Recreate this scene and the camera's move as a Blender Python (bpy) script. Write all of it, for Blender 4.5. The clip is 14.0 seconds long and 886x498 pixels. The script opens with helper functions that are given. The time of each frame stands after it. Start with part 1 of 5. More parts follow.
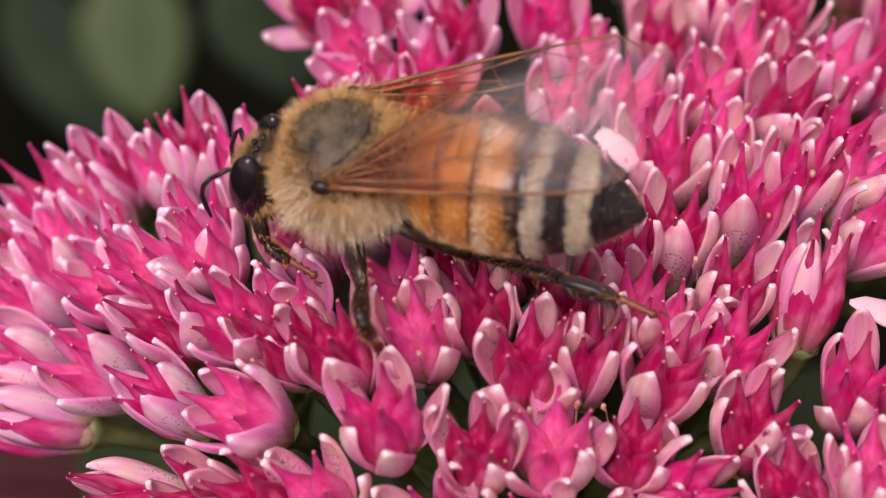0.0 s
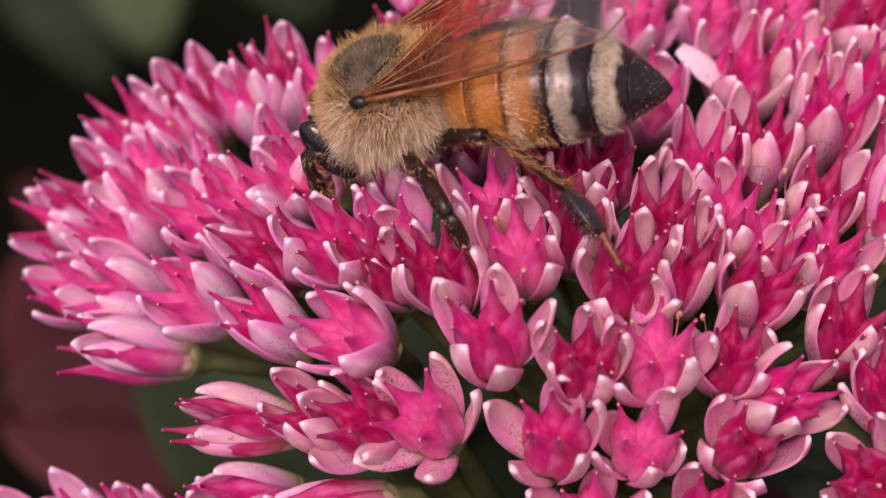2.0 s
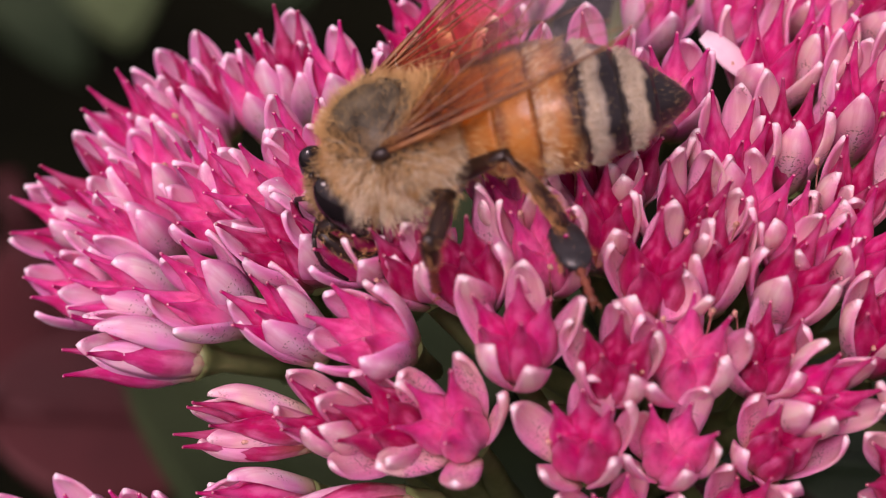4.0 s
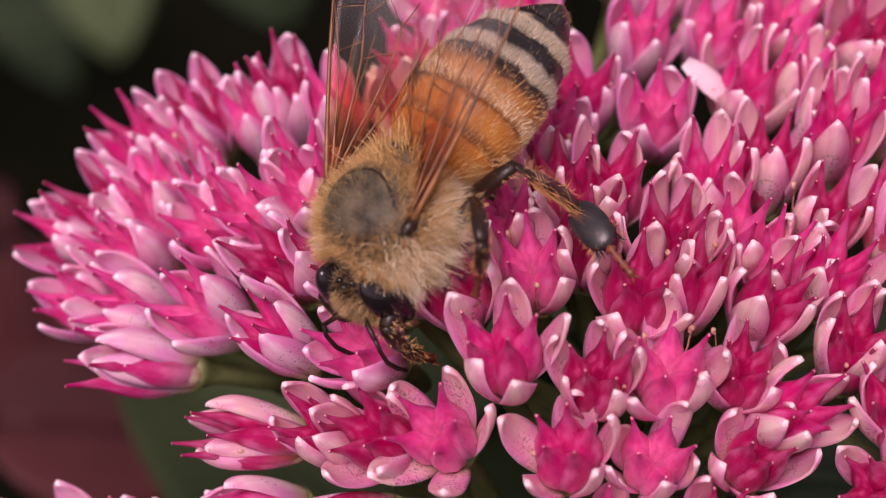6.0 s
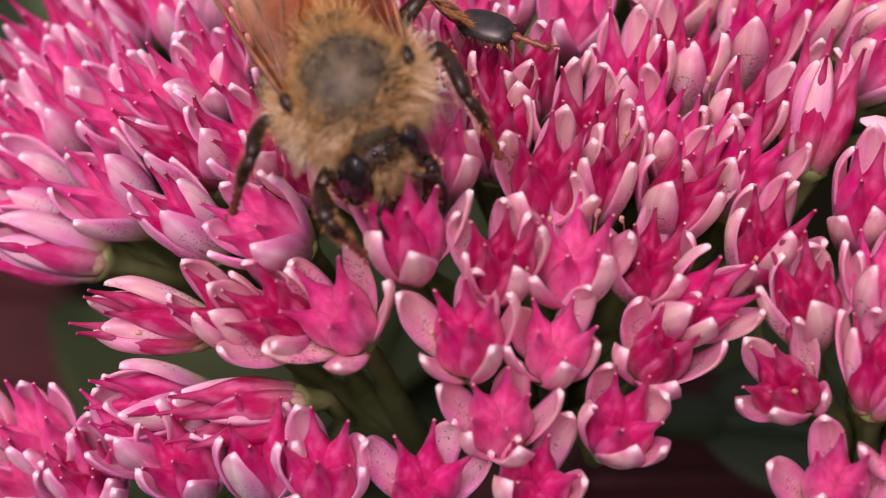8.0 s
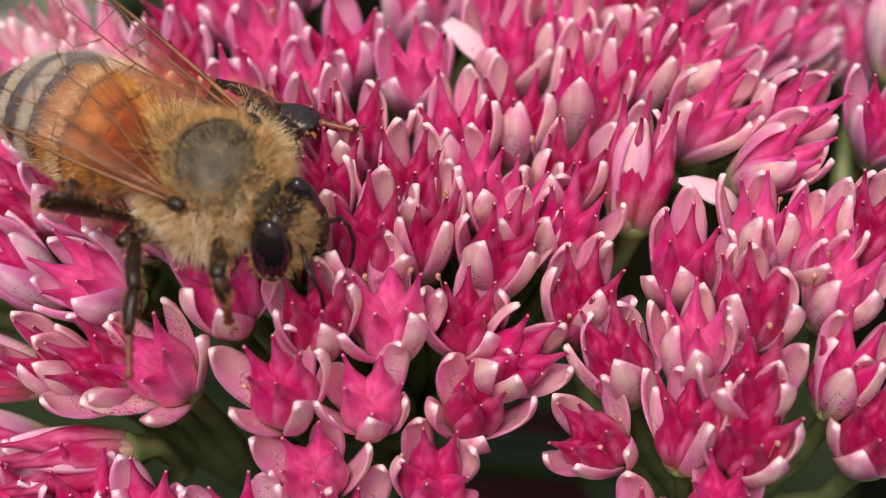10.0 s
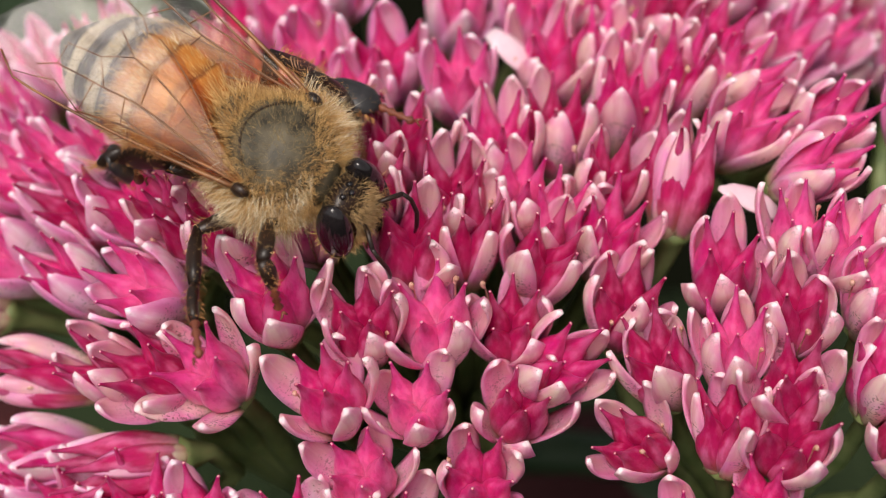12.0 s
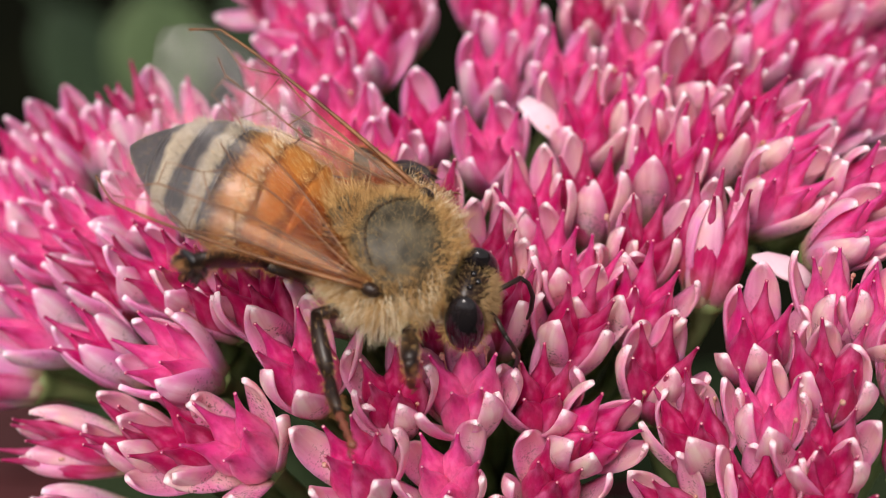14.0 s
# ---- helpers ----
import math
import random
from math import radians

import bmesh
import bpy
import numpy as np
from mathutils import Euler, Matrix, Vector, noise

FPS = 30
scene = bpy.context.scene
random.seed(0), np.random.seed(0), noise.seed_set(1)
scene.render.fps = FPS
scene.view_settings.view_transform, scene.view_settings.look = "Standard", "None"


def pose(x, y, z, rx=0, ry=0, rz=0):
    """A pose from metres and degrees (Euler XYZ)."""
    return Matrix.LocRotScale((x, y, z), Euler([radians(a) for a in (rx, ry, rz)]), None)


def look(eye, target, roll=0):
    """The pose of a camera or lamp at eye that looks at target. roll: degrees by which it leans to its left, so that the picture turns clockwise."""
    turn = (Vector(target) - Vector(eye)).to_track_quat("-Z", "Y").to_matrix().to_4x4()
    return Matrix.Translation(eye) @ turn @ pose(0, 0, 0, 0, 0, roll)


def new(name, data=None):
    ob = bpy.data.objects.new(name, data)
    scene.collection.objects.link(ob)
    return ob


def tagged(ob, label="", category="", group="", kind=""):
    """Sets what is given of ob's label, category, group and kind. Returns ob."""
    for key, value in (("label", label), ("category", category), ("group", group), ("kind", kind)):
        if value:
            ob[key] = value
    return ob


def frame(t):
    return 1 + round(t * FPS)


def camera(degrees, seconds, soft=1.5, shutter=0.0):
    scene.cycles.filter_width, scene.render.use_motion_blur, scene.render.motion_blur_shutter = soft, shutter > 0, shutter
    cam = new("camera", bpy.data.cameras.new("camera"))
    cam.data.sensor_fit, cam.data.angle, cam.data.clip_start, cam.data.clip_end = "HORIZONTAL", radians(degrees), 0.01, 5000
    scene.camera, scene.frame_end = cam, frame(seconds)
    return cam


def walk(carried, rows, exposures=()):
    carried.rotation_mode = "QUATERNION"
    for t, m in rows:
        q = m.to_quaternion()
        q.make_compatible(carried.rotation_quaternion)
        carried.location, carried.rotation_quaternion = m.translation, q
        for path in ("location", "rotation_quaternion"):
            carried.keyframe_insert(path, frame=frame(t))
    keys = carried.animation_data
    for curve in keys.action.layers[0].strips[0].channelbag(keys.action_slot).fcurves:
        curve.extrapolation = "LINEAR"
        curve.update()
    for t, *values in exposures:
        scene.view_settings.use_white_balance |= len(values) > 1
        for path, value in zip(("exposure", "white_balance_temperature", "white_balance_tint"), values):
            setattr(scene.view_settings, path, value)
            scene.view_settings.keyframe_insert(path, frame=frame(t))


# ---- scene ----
MM = 0.001

# The camera: hand-held, about 7 cm from the flowers, with a shallow depth of field
cam = camera(24, 14.0, 1.0, 0.3)
cam.data.dof.use_dof = True
cam.data.dof.focus_distance = 0.0648
cam.data.dof.aperture_fstop = 54
PATH = [
    (0.0, pose(0.00358, -0.04247, 0.04842, 44.006, 0.347, 2.432)),
    (0.5, pose(0.00211, -0.04288, 0.04965, 43.834, 0.425, 1.757)),
    (1.0, pose(0.00033, -0.04431, 0.04983, 43.260, 0.902, 1.343)),
    (1.5, pose(0.00010, -0.04380, 0.05046, 42.630, 1.017, 0.852)),
    (2.0, pose(-0.00034, -0.04365, 0.04938, 41.922, 0.994, 0.568)),
    (2.5, pose(-0.00070, -0.04299, 0.04759, 41.570, 0.895, 0.282)),
    (2.7, pose(-0.00078, -0.04187, 0.04749, 41.574, 0.785, 0.123)),
    (4.8, pose(-0.00326, -0.04197, 0.04792, 41.654, 0.041, -0.562)),
    (5.0, pose(-0.00347, -0.04213, 0.04794, 41.877, -0.175, -0.557)),
    (5.5, pose(-0.00273, -0.04310, 0.04878, 41.757, -0.030, -0.405)),
    (6.0, pose(-0.00224, -0.04342, 0.04975, 41.936, -0.056, -0.290)),
    (6.5, pose(-0.00224, -0.04412, 0.05068, 42.000, -0.000, -0.000)),
    (7.0, pose(-0.00189, -0.04548, 0.05063, 42.530, -0.190, 0.328)),
    (7.5, pose(-0.00067, -0.04613, 0.04741, 43.066, -0.753, 0.494)),
    (8.0, pose(0.00066, -0.04689, 0.04498, 43.856, -1.262, 0.876)),
    (8.5, pose(0.00330, -0.04717, 0.04531, 44.073, -1.551, 1.580)),
    (8.7, pose(0.00457, -0.04735, 0.04584, 43.947, -1.200, 2.245)),
    (10.8, pose(0.00783, -0.04643, 0.04858, 44.048, -0.373, 2.012)),
    (11.0, pose(0.00788, -0.04669, 0.04904, 44.058, -0.136, 2.126)),
    (11.5, pose(0.00786, -0.04701, 0.04920, 43.843, 0.155, 2.407)),
    (12.0, pose(0.00753, -0.04708, 0.04900, 43.477, 0.325, 2.681)),
    (12.5, pose(0.00735, -0.04717, 0.04925, 43.663, 0.908, 3.074)),
    (13.0, pose(0.00804, -0.04700, 0.05009, 44.627, 1.637, 3.213)),
    (13.5, pose(0.00804, -0.04709, 0.04995, 44.538, 1.518, 3.355)),
    (14.0, pose(0.00825, -0.04661, 0.04894, 45.174, 1.509, 3.597)),
]

walk(cam, PATH, [(0.0, -0.10, 7100, 36), (2.7, -0.21, 7000, 50), (8.7, -0.13, 7150, 42), (10.8, -0.07, 7000, 12), (14.0, 0.04, 6800, 16)])

# Daylight from a bright overcast sky, with a broad soft sun behind thin cloud
SUN_HEIGHT, SUN_TURN = radians(64), radians(205)
world = bpy.data.worlds.new("overcast_sky")
scene.world = world
world.use_nodes = True
sky = world.node_tree.nodes.new("ShaderNodeTexSky")
sky.sky_type, sky.sun_disc = "NISHITA", False
sky.sun_elevation, sky.sun_rotation = SUN_HEIGHT, SUN_TURN
sky.dust_density, sky.air_density = 4.0, 1.0
back = world.node_tree.nodes["Background"]
back.inputs["Strength"].default_value = 0.115
cloud = world.node_tree.nodes.new("ShaderNodeHueSaturation")
cloud.inputs["Saturation"].default_value = 0.22
world.node_tree.links.new(sky.outputs[0], cloud.inputs["Color"])
world.node_tree.links.new(cloud.outputs[0], back.inputs["Color"])
sun = new("sun", bpy.data.lights.new("sun", "SUN"))
sun.data.energy, sun.data.angle, sun.data.color = 2.35, radians(24), (1.0, 0.96, 0.9)
SUN_FROM = Vector((math.sin(SUN_TURN) * math.cos(SUN_HEIGHT), math.cos(SUN_TURN) * math.cos(SUN_HEIGHT), math.sin(SUN_HEIGHT)))
sun.matrix_world = look(SUN_FROM, (0, 0, 0))


# ---- materials ----
def material(name, rough=0.5):
    m = bpy.data.materials.new(name)
    m.use_nodes = True
    b = m.node_tree.nodes["Principled BSDF"]
    b.inputs["Roughness"].default_value = rough
    return m, m.node_tree.nodes, m.node_tree.links, b


def ramp(nodes, stops, mode="LINEAR"):
    r = nodes.new("ShaderNodeValToRGB")
    r.color_ramp.interpolation = mode
    while len(r.color_ramp.elements) < len(stops):
        r.color_ramp.elements.new(0.5)
    for e, (at, c) in zip(r.color_ramp.elements, stops):
        e.position, e.color = at, (*c, 1)
    return r


def noise_node(nodes, links, scale, detail=3.0, coords=None):
    n = nodes.new("ShaderNodeTexNoise")
    n.inputs["Scale"].default_value, n.inputs["Detail"].default_value = scale, detail
    c = coords or nodes.new("ShaderNodeTexCoord").outputs["Object"]
    links.new(c, n.inputs["Vector"])
    return n


def mix(nodes, links, kind, fac, a, b):
    n = nodes.new("ShaderNodeMix")
    n.data_type, n.blend_type = "RGBA", kind
    for socket, v in ((n.inputs[0], fac), (n.inputs[6], a), (n.inputs[7], b)):
        if hasattr(v, "links"):
            links.new(v, socket)
        elif isinstance(v, (int, float)):
            socket.default_value = v
        else:
            socket.default_value = (*v, 1)
    return n.outputs[2]


def bump(nodes, links, height, shader, distance, strength=0.5):
    n = nodes.new("ShaderNodeBump")
    n.inputs["Distance"].default_value, n.inputs["Strength"].default_value = distance, strength
    links.new(height, n.inputs["Height"])
    links.new(n.outputs[0], shader.inputs["Normal"])


def along(nodes, links, axis, length, start=0.0):
    """0 to 1 along one axis of the mesh's own space."""
    c = nodes.new("ShaderNodeTexCoord")
    s = nodes.new("ShaderNodeSeparateXYZ")
    links.new(c.outputs["Object"], s.inputs[0])
    r = nodes.new("ShaderNodeMapRange")
    r.inputs["From Min"].default_value, r.inputs["From Max"].default_value = start, start + length
    links.new(s.outputs[axis], r.inputs["Value"])
    return r.outputs[0]


def uv_parts(nodes, links):
    """Across (u) and along (v) a petal or carpel, each 0 to 1."""
    s = nodes.new("ShaderNodeSeparateXYZ")
    links.new(nodes.new("ShaderNodeTexCoord").outputs["UV"], s.inputs[0])
    return s.outputs["X"], s.outputs["Y"]


def grain_along(nodes, links, scale, squash, detail=3.0):
    """Noise drawn out along the z axis, as the fibres of a petal run."""
    stretch = nodes.new("ShaderNodeMapping")
    stretch.inputs["Scale"].default_value = (1, 1, squash)
    links.new(nodes.new("ShaderNodeTexCoord").outputs["Object"], stretch.inputs[0])
    return noise_node(nodes, links, scale, detail, stretch.outputs[0])


def petal_material(name, rim, heart, tip, cream, speckled):
    m, n, l, b = material(name, 0.52)
    b.inputs["Specular IOR Level"].default_value = 0.38
    across, up = uv_parts(n, l)
    info = n.new("ShaderNodeObjectInfo")
    # pink rims, a paler heart, greenish foot and white tip, its highlight painted in
    away = n.new("ShaderNodeMath")
    away.operation = "PINGPONG"
    away.inputs[1].default_value = 0.5
    l.new(across, away.inputs[0])
    cloud = noise_node(n, l, 750, 3)
    spread = n.new("ShaderNodeMath")
    spread.operation = "MULTIPLY_ADD"
    l.new(cloud.outputs[0], spread.inputs[0])
    spread.inputs[1].default_value = 0.55
    l.new(away.outputs[0], spread.inputs[2])
    inner = ramp(n, [(0.34, (0, 0, 0)), (0.72, (1, 1, 1))], "EASE")
    l.new(spread.outputs[0], inner.inputs[0])
    c = mix(n, l, "MIX", inner.outputs[0], rim, heart)
    warm = noise_node(n, l, 800, 2)
    patch = ramp(n, [(0.38, (0, 0, 0)), (0.62, (1, 1, 1))], "EASE")
    l.new(warm.outputs[0], patch.inputs[0])
    c = mix(n, l, "MIX", mix(n, l, "MULTIPLY", 1.0, patch.outputs[0], cream), c, (0.86, 0.62, 0.49))
    tint = ramp(n, [(0.0, (1.0, 0.84, 0.92)), (0.35, (1.0, 1.0, 1.0)), (0.7, (0.99, 1.05, 0.97)), (1.0, (0.95, 0.76, 0.88))])
    l.new(info.outputs["Random"], tint.inputs[0])
    c = mix(n, l, "MULTIPLY", 1.0, c, tint.outputs[0])
    foot = ramp(n, [(0.0, (1, 1, 1)), (0.10, (0.75, 0.75, 0.75)), (0.26, (0, 0, 0))])
    l.new(up, foot.inputs[0])
    c = mix(n, l, "MIX", foot.outputs[0], c, (0.62, 0.50, 0.28))
    streak = grain_along(n, l, 3600, 0.10)
    lines = ramp(n, [(0.40, (0.88, 0.62, 0.76)), (0.56, (1.0, 1.0, 1.0))])
    l.new(streak.outputs[0], lines.inputs[0])
    c = mix(n, l, "MULTIPLY", 0.7, c, lines.outputs[0])
    end = ramp(n, [(0.86, (0, 0, 0)), (0.95, (0.25, 0.25, 0.25)), (0.99, (0.7, 0.7, 0.7))], "EASE")
    l.new(up, end.inputs[0])
    c = mix(n, l, "MIX", end.outputs[0], c, tip)
    # clusters of fine brown specks
    flock = noise_node(n, l, 480, 2)
    near = ramp(n, [(0.45, (0, 0, 0)), (0.56, (1, 1, 1))])
    l.new(flock.outputs[0], near.inputs[0])
    fleck = noise_node(n, l, 9500, 1)
    spots = ramp(n, [(speckled, (0, 0, 0)), (speckled + 0.03, (0.85, 0.85, 0.85))])
    l.new(fleck.outputs[0], spots.inputs[0])
    c = mix(n, l, "MIX", mix(n, l, "MULTIPLY", 1.0, near.outputs[0], spots.outputs[0]), c, (0.17, 0.06, 0.03))
    l.new(c, b.inputs["Base Color"])
    b.inputs["Subsurface Weight"].default_value = 0.28
    b.inputs["Subsurface Radius"].default_value = (1.0, 0.5, 0.7)
    b.inputs["Subsurface Scale"].default_value = 0.6 * MM
    fine = grain_along(n, l, 5200, 0.35, 4)
    bump(n, l, fine.outputs[0], b, 0.035 * MM, 0.6)
    return m


def carpel_material(name, low, body, horn, tip):
    m, n, l, b = material(name, 0.33)
    up = uv_parts(n, l)[1]
    base = ramp(n, [(0.0, (0.50, 0.34, 0.18)), (0.13, low), (0.34, body), (0.58, horn), (0.84, tip), (0.95, tip), (0.99, (0.74, 0.34, 0.34))])
    l.new(up, base.inputs[0])
    info = n.new("ShaderNodeObjectInfo")
    tint = ramp(n, [(0.0, (0.86, 0.82, 0.84)), (0.5, (1.0, 1.0, 1.0)), (1.0, (1.05, 1.35, 1.15))])
    l.new(info.outputs["Random"], tint.inputs[0])
    c = mix(n, l, "MULTIPLY", 1.0, base.outputs[0], tint.outputs[0])
    streak = grain_along(n, l, 2100, 0.34, 4)
    pale = ramp(n, [(0.45, (0, 0, 0)), (0.64, (0.5, 0.5, 0.5))])
    l.new(streak.outputs[0], pale.inputs[0])
    hold = ramp(n, [(0.55, (1, 1, 1)), (0.85, (0.2, 0.2, 0.2))])
    l.new(up, hold.inputs[0])
    c = mix(n, l, "MIX", mix(n, l, "MULTIPLY", 1.0, pale.outputs[0], hold.outputs[0]), c, (0.86, 0.28, 0.52))
    deep = grain_along(n, l, 4600, 0.45, 3)
    dark = ramp(n, [(0.38, (0.72, 0.42, 0.55)), (0.54, (1.0, 1.0, 1.0))])
    l.new(deep.outputs[0], dark.inputs[0])
    c = mix(n, l, "MULTIPLY", 0.55, c, dark.outputs[0])
    l.new(c, b.inputs["Base Color"])
    b.inputs["Subsurface Weight"].default_value = 0.45
    b.inputs["Subsurface Radius"].default_value = (1.0, 0.35, 0.6)
    b.inputs["Subsurface Scale"].default_value = 0.6 * MM
    fine = grain_along(n, l, 6000, 0.3, 3)
    bump(n, l, fine.outputs[0], b, 0.05 * MM, 0.6)
    return m


def plain_material(name, dark, light, scale, rough=0.5, depth=0.0, gloss=0.5):
    m, n, l, b = material(name, rough)
    b.inputs["Specular IOR Level"].default_value = gloss
    t = noise_node(n, l, scale, 4)
    r = ramp(n, [(0.3, dark), (0.7, light)])
    l.new(t.outputs[0], r.inputs[0])
    l.new(r.outputs[0], b.inputs["Base Color"])
    if depth:
        bump(n, l, t.outputs[0], b, depth, 0.6)
    return m


PETAL = petal_material("petal", (0.91, 0.36, 0.68), (0.95, 0.69, 0.855), (0.97, 0.82, 0.89), (0.34, 0.34, 0.34), 0.62)
CREAM_PETAL = petal_material("speckled_petal", (0.89, 0.345, 0.60), (0.93, 0.59, 0.73), (0.96, 0.82, 0.85), (0.62, 0.62, 0.62), 0.57)
CARPEL = [carpel_material("young_carpel", (0.90, 0.46, 0.56), (0.86, 0.21, 0.44), (0.78, 0.065, 0.31), (0.58, 0.014, 0.19)),
          carpel_material("carpel", (0.84, 0.30, 0.44), (0.74, 0.055, 0.27), (0.63, 0.013, 0.19), (0.42, 0.006, 0.12)),
          carpel_material("ripe_carpel", (0.60, 0.16, 0.16), (0.54, 0.018, 0.14), (0.46, 0.006, 0.105), (0.33, 0.006, 0.09))]
BLEACHED = plain_material("bleached_petal", (0.78, 0.52, 0.62), (0.90, 0.76, 0.82), 900, 0.5, 0.03 * MM)
GREEN = plain_material("green_stalk", (0.13, 0.19, 0.06), (0.31, 0.36, 0.15), 700, 0.45, 0.03 * MM)
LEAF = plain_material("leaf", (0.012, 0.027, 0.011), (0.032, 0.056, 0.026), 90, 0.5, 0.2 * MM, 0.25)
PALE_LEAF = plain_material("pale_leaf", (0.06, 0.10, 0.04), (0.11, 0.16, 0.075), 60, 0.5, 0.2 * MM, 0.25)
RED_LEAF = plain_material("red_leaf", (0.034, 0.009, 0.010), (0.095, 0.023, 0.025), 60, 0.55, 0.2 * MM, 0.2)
# leaf green darkened in the colour for the shade beneath the florets
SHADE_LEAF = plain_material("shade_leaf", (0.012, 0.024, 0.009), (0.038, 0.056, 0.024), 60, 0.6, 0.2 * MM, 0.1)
# near-black soil: the shade of the surrounding plants is put into its colour
SHADED_SOIL = plain_material("soil", (0.0018, 0.0024, 0.0012), (0.0055, 0.0062, 0.003), 25, 0.95, 4 * MM, 0.03)


# ---- mesh helpers ----
def hang(name, me, mat, parent, label="", m=None):
    if mat and not me.materials:
        me.materials.append(mat)
    ob = new(name, me)
    ob.parent = parent
    if m:
        ob.matrix_local = m
    return tagged(ob, label)


def skin(rings, closed=True, caps=True, across=None):
    """A mesh from rings of points, smooth. Its UV runs round the ring (or by across, one value a point) and along the rings."""
    k, rows = len(rings[0]), len(rings)
    verts = [p for r in rings for p in r]
    faces = []
    for i in range(rows - 1):
        for j in range(k if closed else k - 1):
            a, b = i * k + j, i * k + (j + 1) % k
            faces.append((a, b, b + k, a + k))
    if caps:
        faces.append(tuple(range(k - 1, -1, -1)))
        faces.append(tuple(range((rows - 1) * k, rows * k)))
    me = bpy.data.meshes.new("skin")
    me.from_pydata([tuple(c * MM for c in p) for p in verts], [], faces)
    me.polygons.foreach_set("use_smooth", [True] * len(faces))
    ids = np.empty(len(me.loops), dtype=np.int32)
    me.loops.foreach_get("vertex_index", ids)
    u = np.array(across if across else [j / k for j in range(k)])[ids % k]
    me.uv_layers.new(name="uv").data.foreach_set("uv", np.stack([u, (ids // k) / (rows - 1)], axis=1).astype(np.float32).ravel())
    me.update()
    return me


def tube(points, radii, sides=8, flat=1.0, wide=None):
    """Rings round a line of points, in millimetres, flattened across the direction wide."""
    rings = []
    for i, p in enumerate(points):
        p = Vector(p)
        d = Vector(points[min(i + 1, len(points) - 1)]) - Vector(points[max(i - 1, 0)])
        d.normalize()
        u = (wide or d.orthogonal()).normalized() if i == 0 else (u - d * u.dot(d)).normalized()
        v = d.cross(u)
        rings.append([p + u * (radii[i] * math.cos(a)) + v * (radii[i] * flat * math.sin(a)) for a in (2 * math.pi * j / sides for j in range(sides))])
    return rings


# ---- flowers ----
ACROSS = [-1 + j / 4 for j in range(9)] + [-1 + j / 4 for j in range(7, 0, -1)]


def petal_mesh(open_, rng, size, blunt):
    """A boat-shaped succulent petal along z with a blunt hooked tip; its inside faces -x."""
    length, wide = size * rng.uniform(3.9, 4.5), rng.uniform(0.54, 0.72) * (1.1 - 0.1 * blunt)
    hook, curl, twist = rng.uniform(-0.05, 0.26) + 0.08 * blunt, rng.uniform(-0.16, 0.16), rng.uniform(-0.2, 0.2)
    keel, wave = rng.uniform(1.5, 2.0), rng.uniform(0, 6)
    n = 17
    rings = []
    for i in range(n):
        s = 1 - (1 - i / (n - 1)) ** 1.25
        w = wide * float(np.interp(s, [0, 0.10, 0.26, 0.45, 0.62, 0.78, 0.88, 0.94, 0.975, 1], [0.58, 0.76, 0.94, 1.0, 0.92 + 0.06 * blunt, 0.69 + 0.17 * blunt, 0.44 + 0.22 * blunt, 0.28 + 0.20 * blunt, 0.18 + 0.15 * blunt, 0.05 + 0.06 * blunt]))
        out = open_ * 0.80 * s ** 1.7 + 0.36 * math.sin(math.pi * s * 0.85) - hook * max(0, (s - 0.72) / 0.28) ** 2
        z = length * s * (1 - 0.13 * open_ * s)
        thick = 0.17 * (1 - 0.45 * s) + 0.03 * math.exp(-((s - 0.96) / 0.04) ** 2)
        cup = (0.60 - 0.24 * open_ - 0.12 * blunt) * (1 - 0.30 * s)
        ring = []
        for k, a in enumerate(ACROSS):
            ruffle = 0.025 * math.sin(wave + 7 * s + 2 * a) * abs(a)
            fold = out - cup * w * abs(a) ** keel + ruffle
            y = curl * s * s + twist * s * 0.2
            body = 1 - abs(a) ** 3
            ring.append((fold + thick * 0.5 * body, w * a + y, z) if k < 9 else (fold - thick * body - 0.03, w * a * 0.96 + y, z - 0.02))
        rings.append(ring)
    return skin(rings, across=[(a + 1) / 2 for a in ACROSS])


def carpel_mesh(open_, rng):
    """One smooth, long follicle with its tapering style and pale lobed stigma."""
    length = rng.uniform(4.1, 4.75) * (1 - 0.18 * open_)
    flare, bend = rng.uniform(0.04, 0.30) + 0.42 * open_, rng.uniform(-0.14, 0.14)
    plump = rng.uniform(0.95, 1.08)
    n = 15
    points, radii = [], []
    for i in range(n):
        s = i / (n - 1)
        r = plump * float(np.interp(s, [0, 0.14, 0.32, 0.48, 0.60, 0.72, 0.84, 0.94, 1], [0.34, 0.48, 0.56, 0.50, 0.36, 0.20, 0.115, 0.07, 0.05]))
        points.append((0.28 + 0.28 * math.sin(math.pi * min(1, s * 1.5) * 0.5) + flare * max(0, s - 0.45) ** 1.5 * 2.0, bend * max(0, s - 0.4), length * s))
        radii.append(r)
    x, y, _ = points[-1]
    for up, r in ((1.004, 0.062), (1.010, 0.055), (1.015, 0.015)):
        points.append((x + 0.02, y, length * up))
        radii.append(r)
    return skin(tube(points, radii, 10, 1.06))


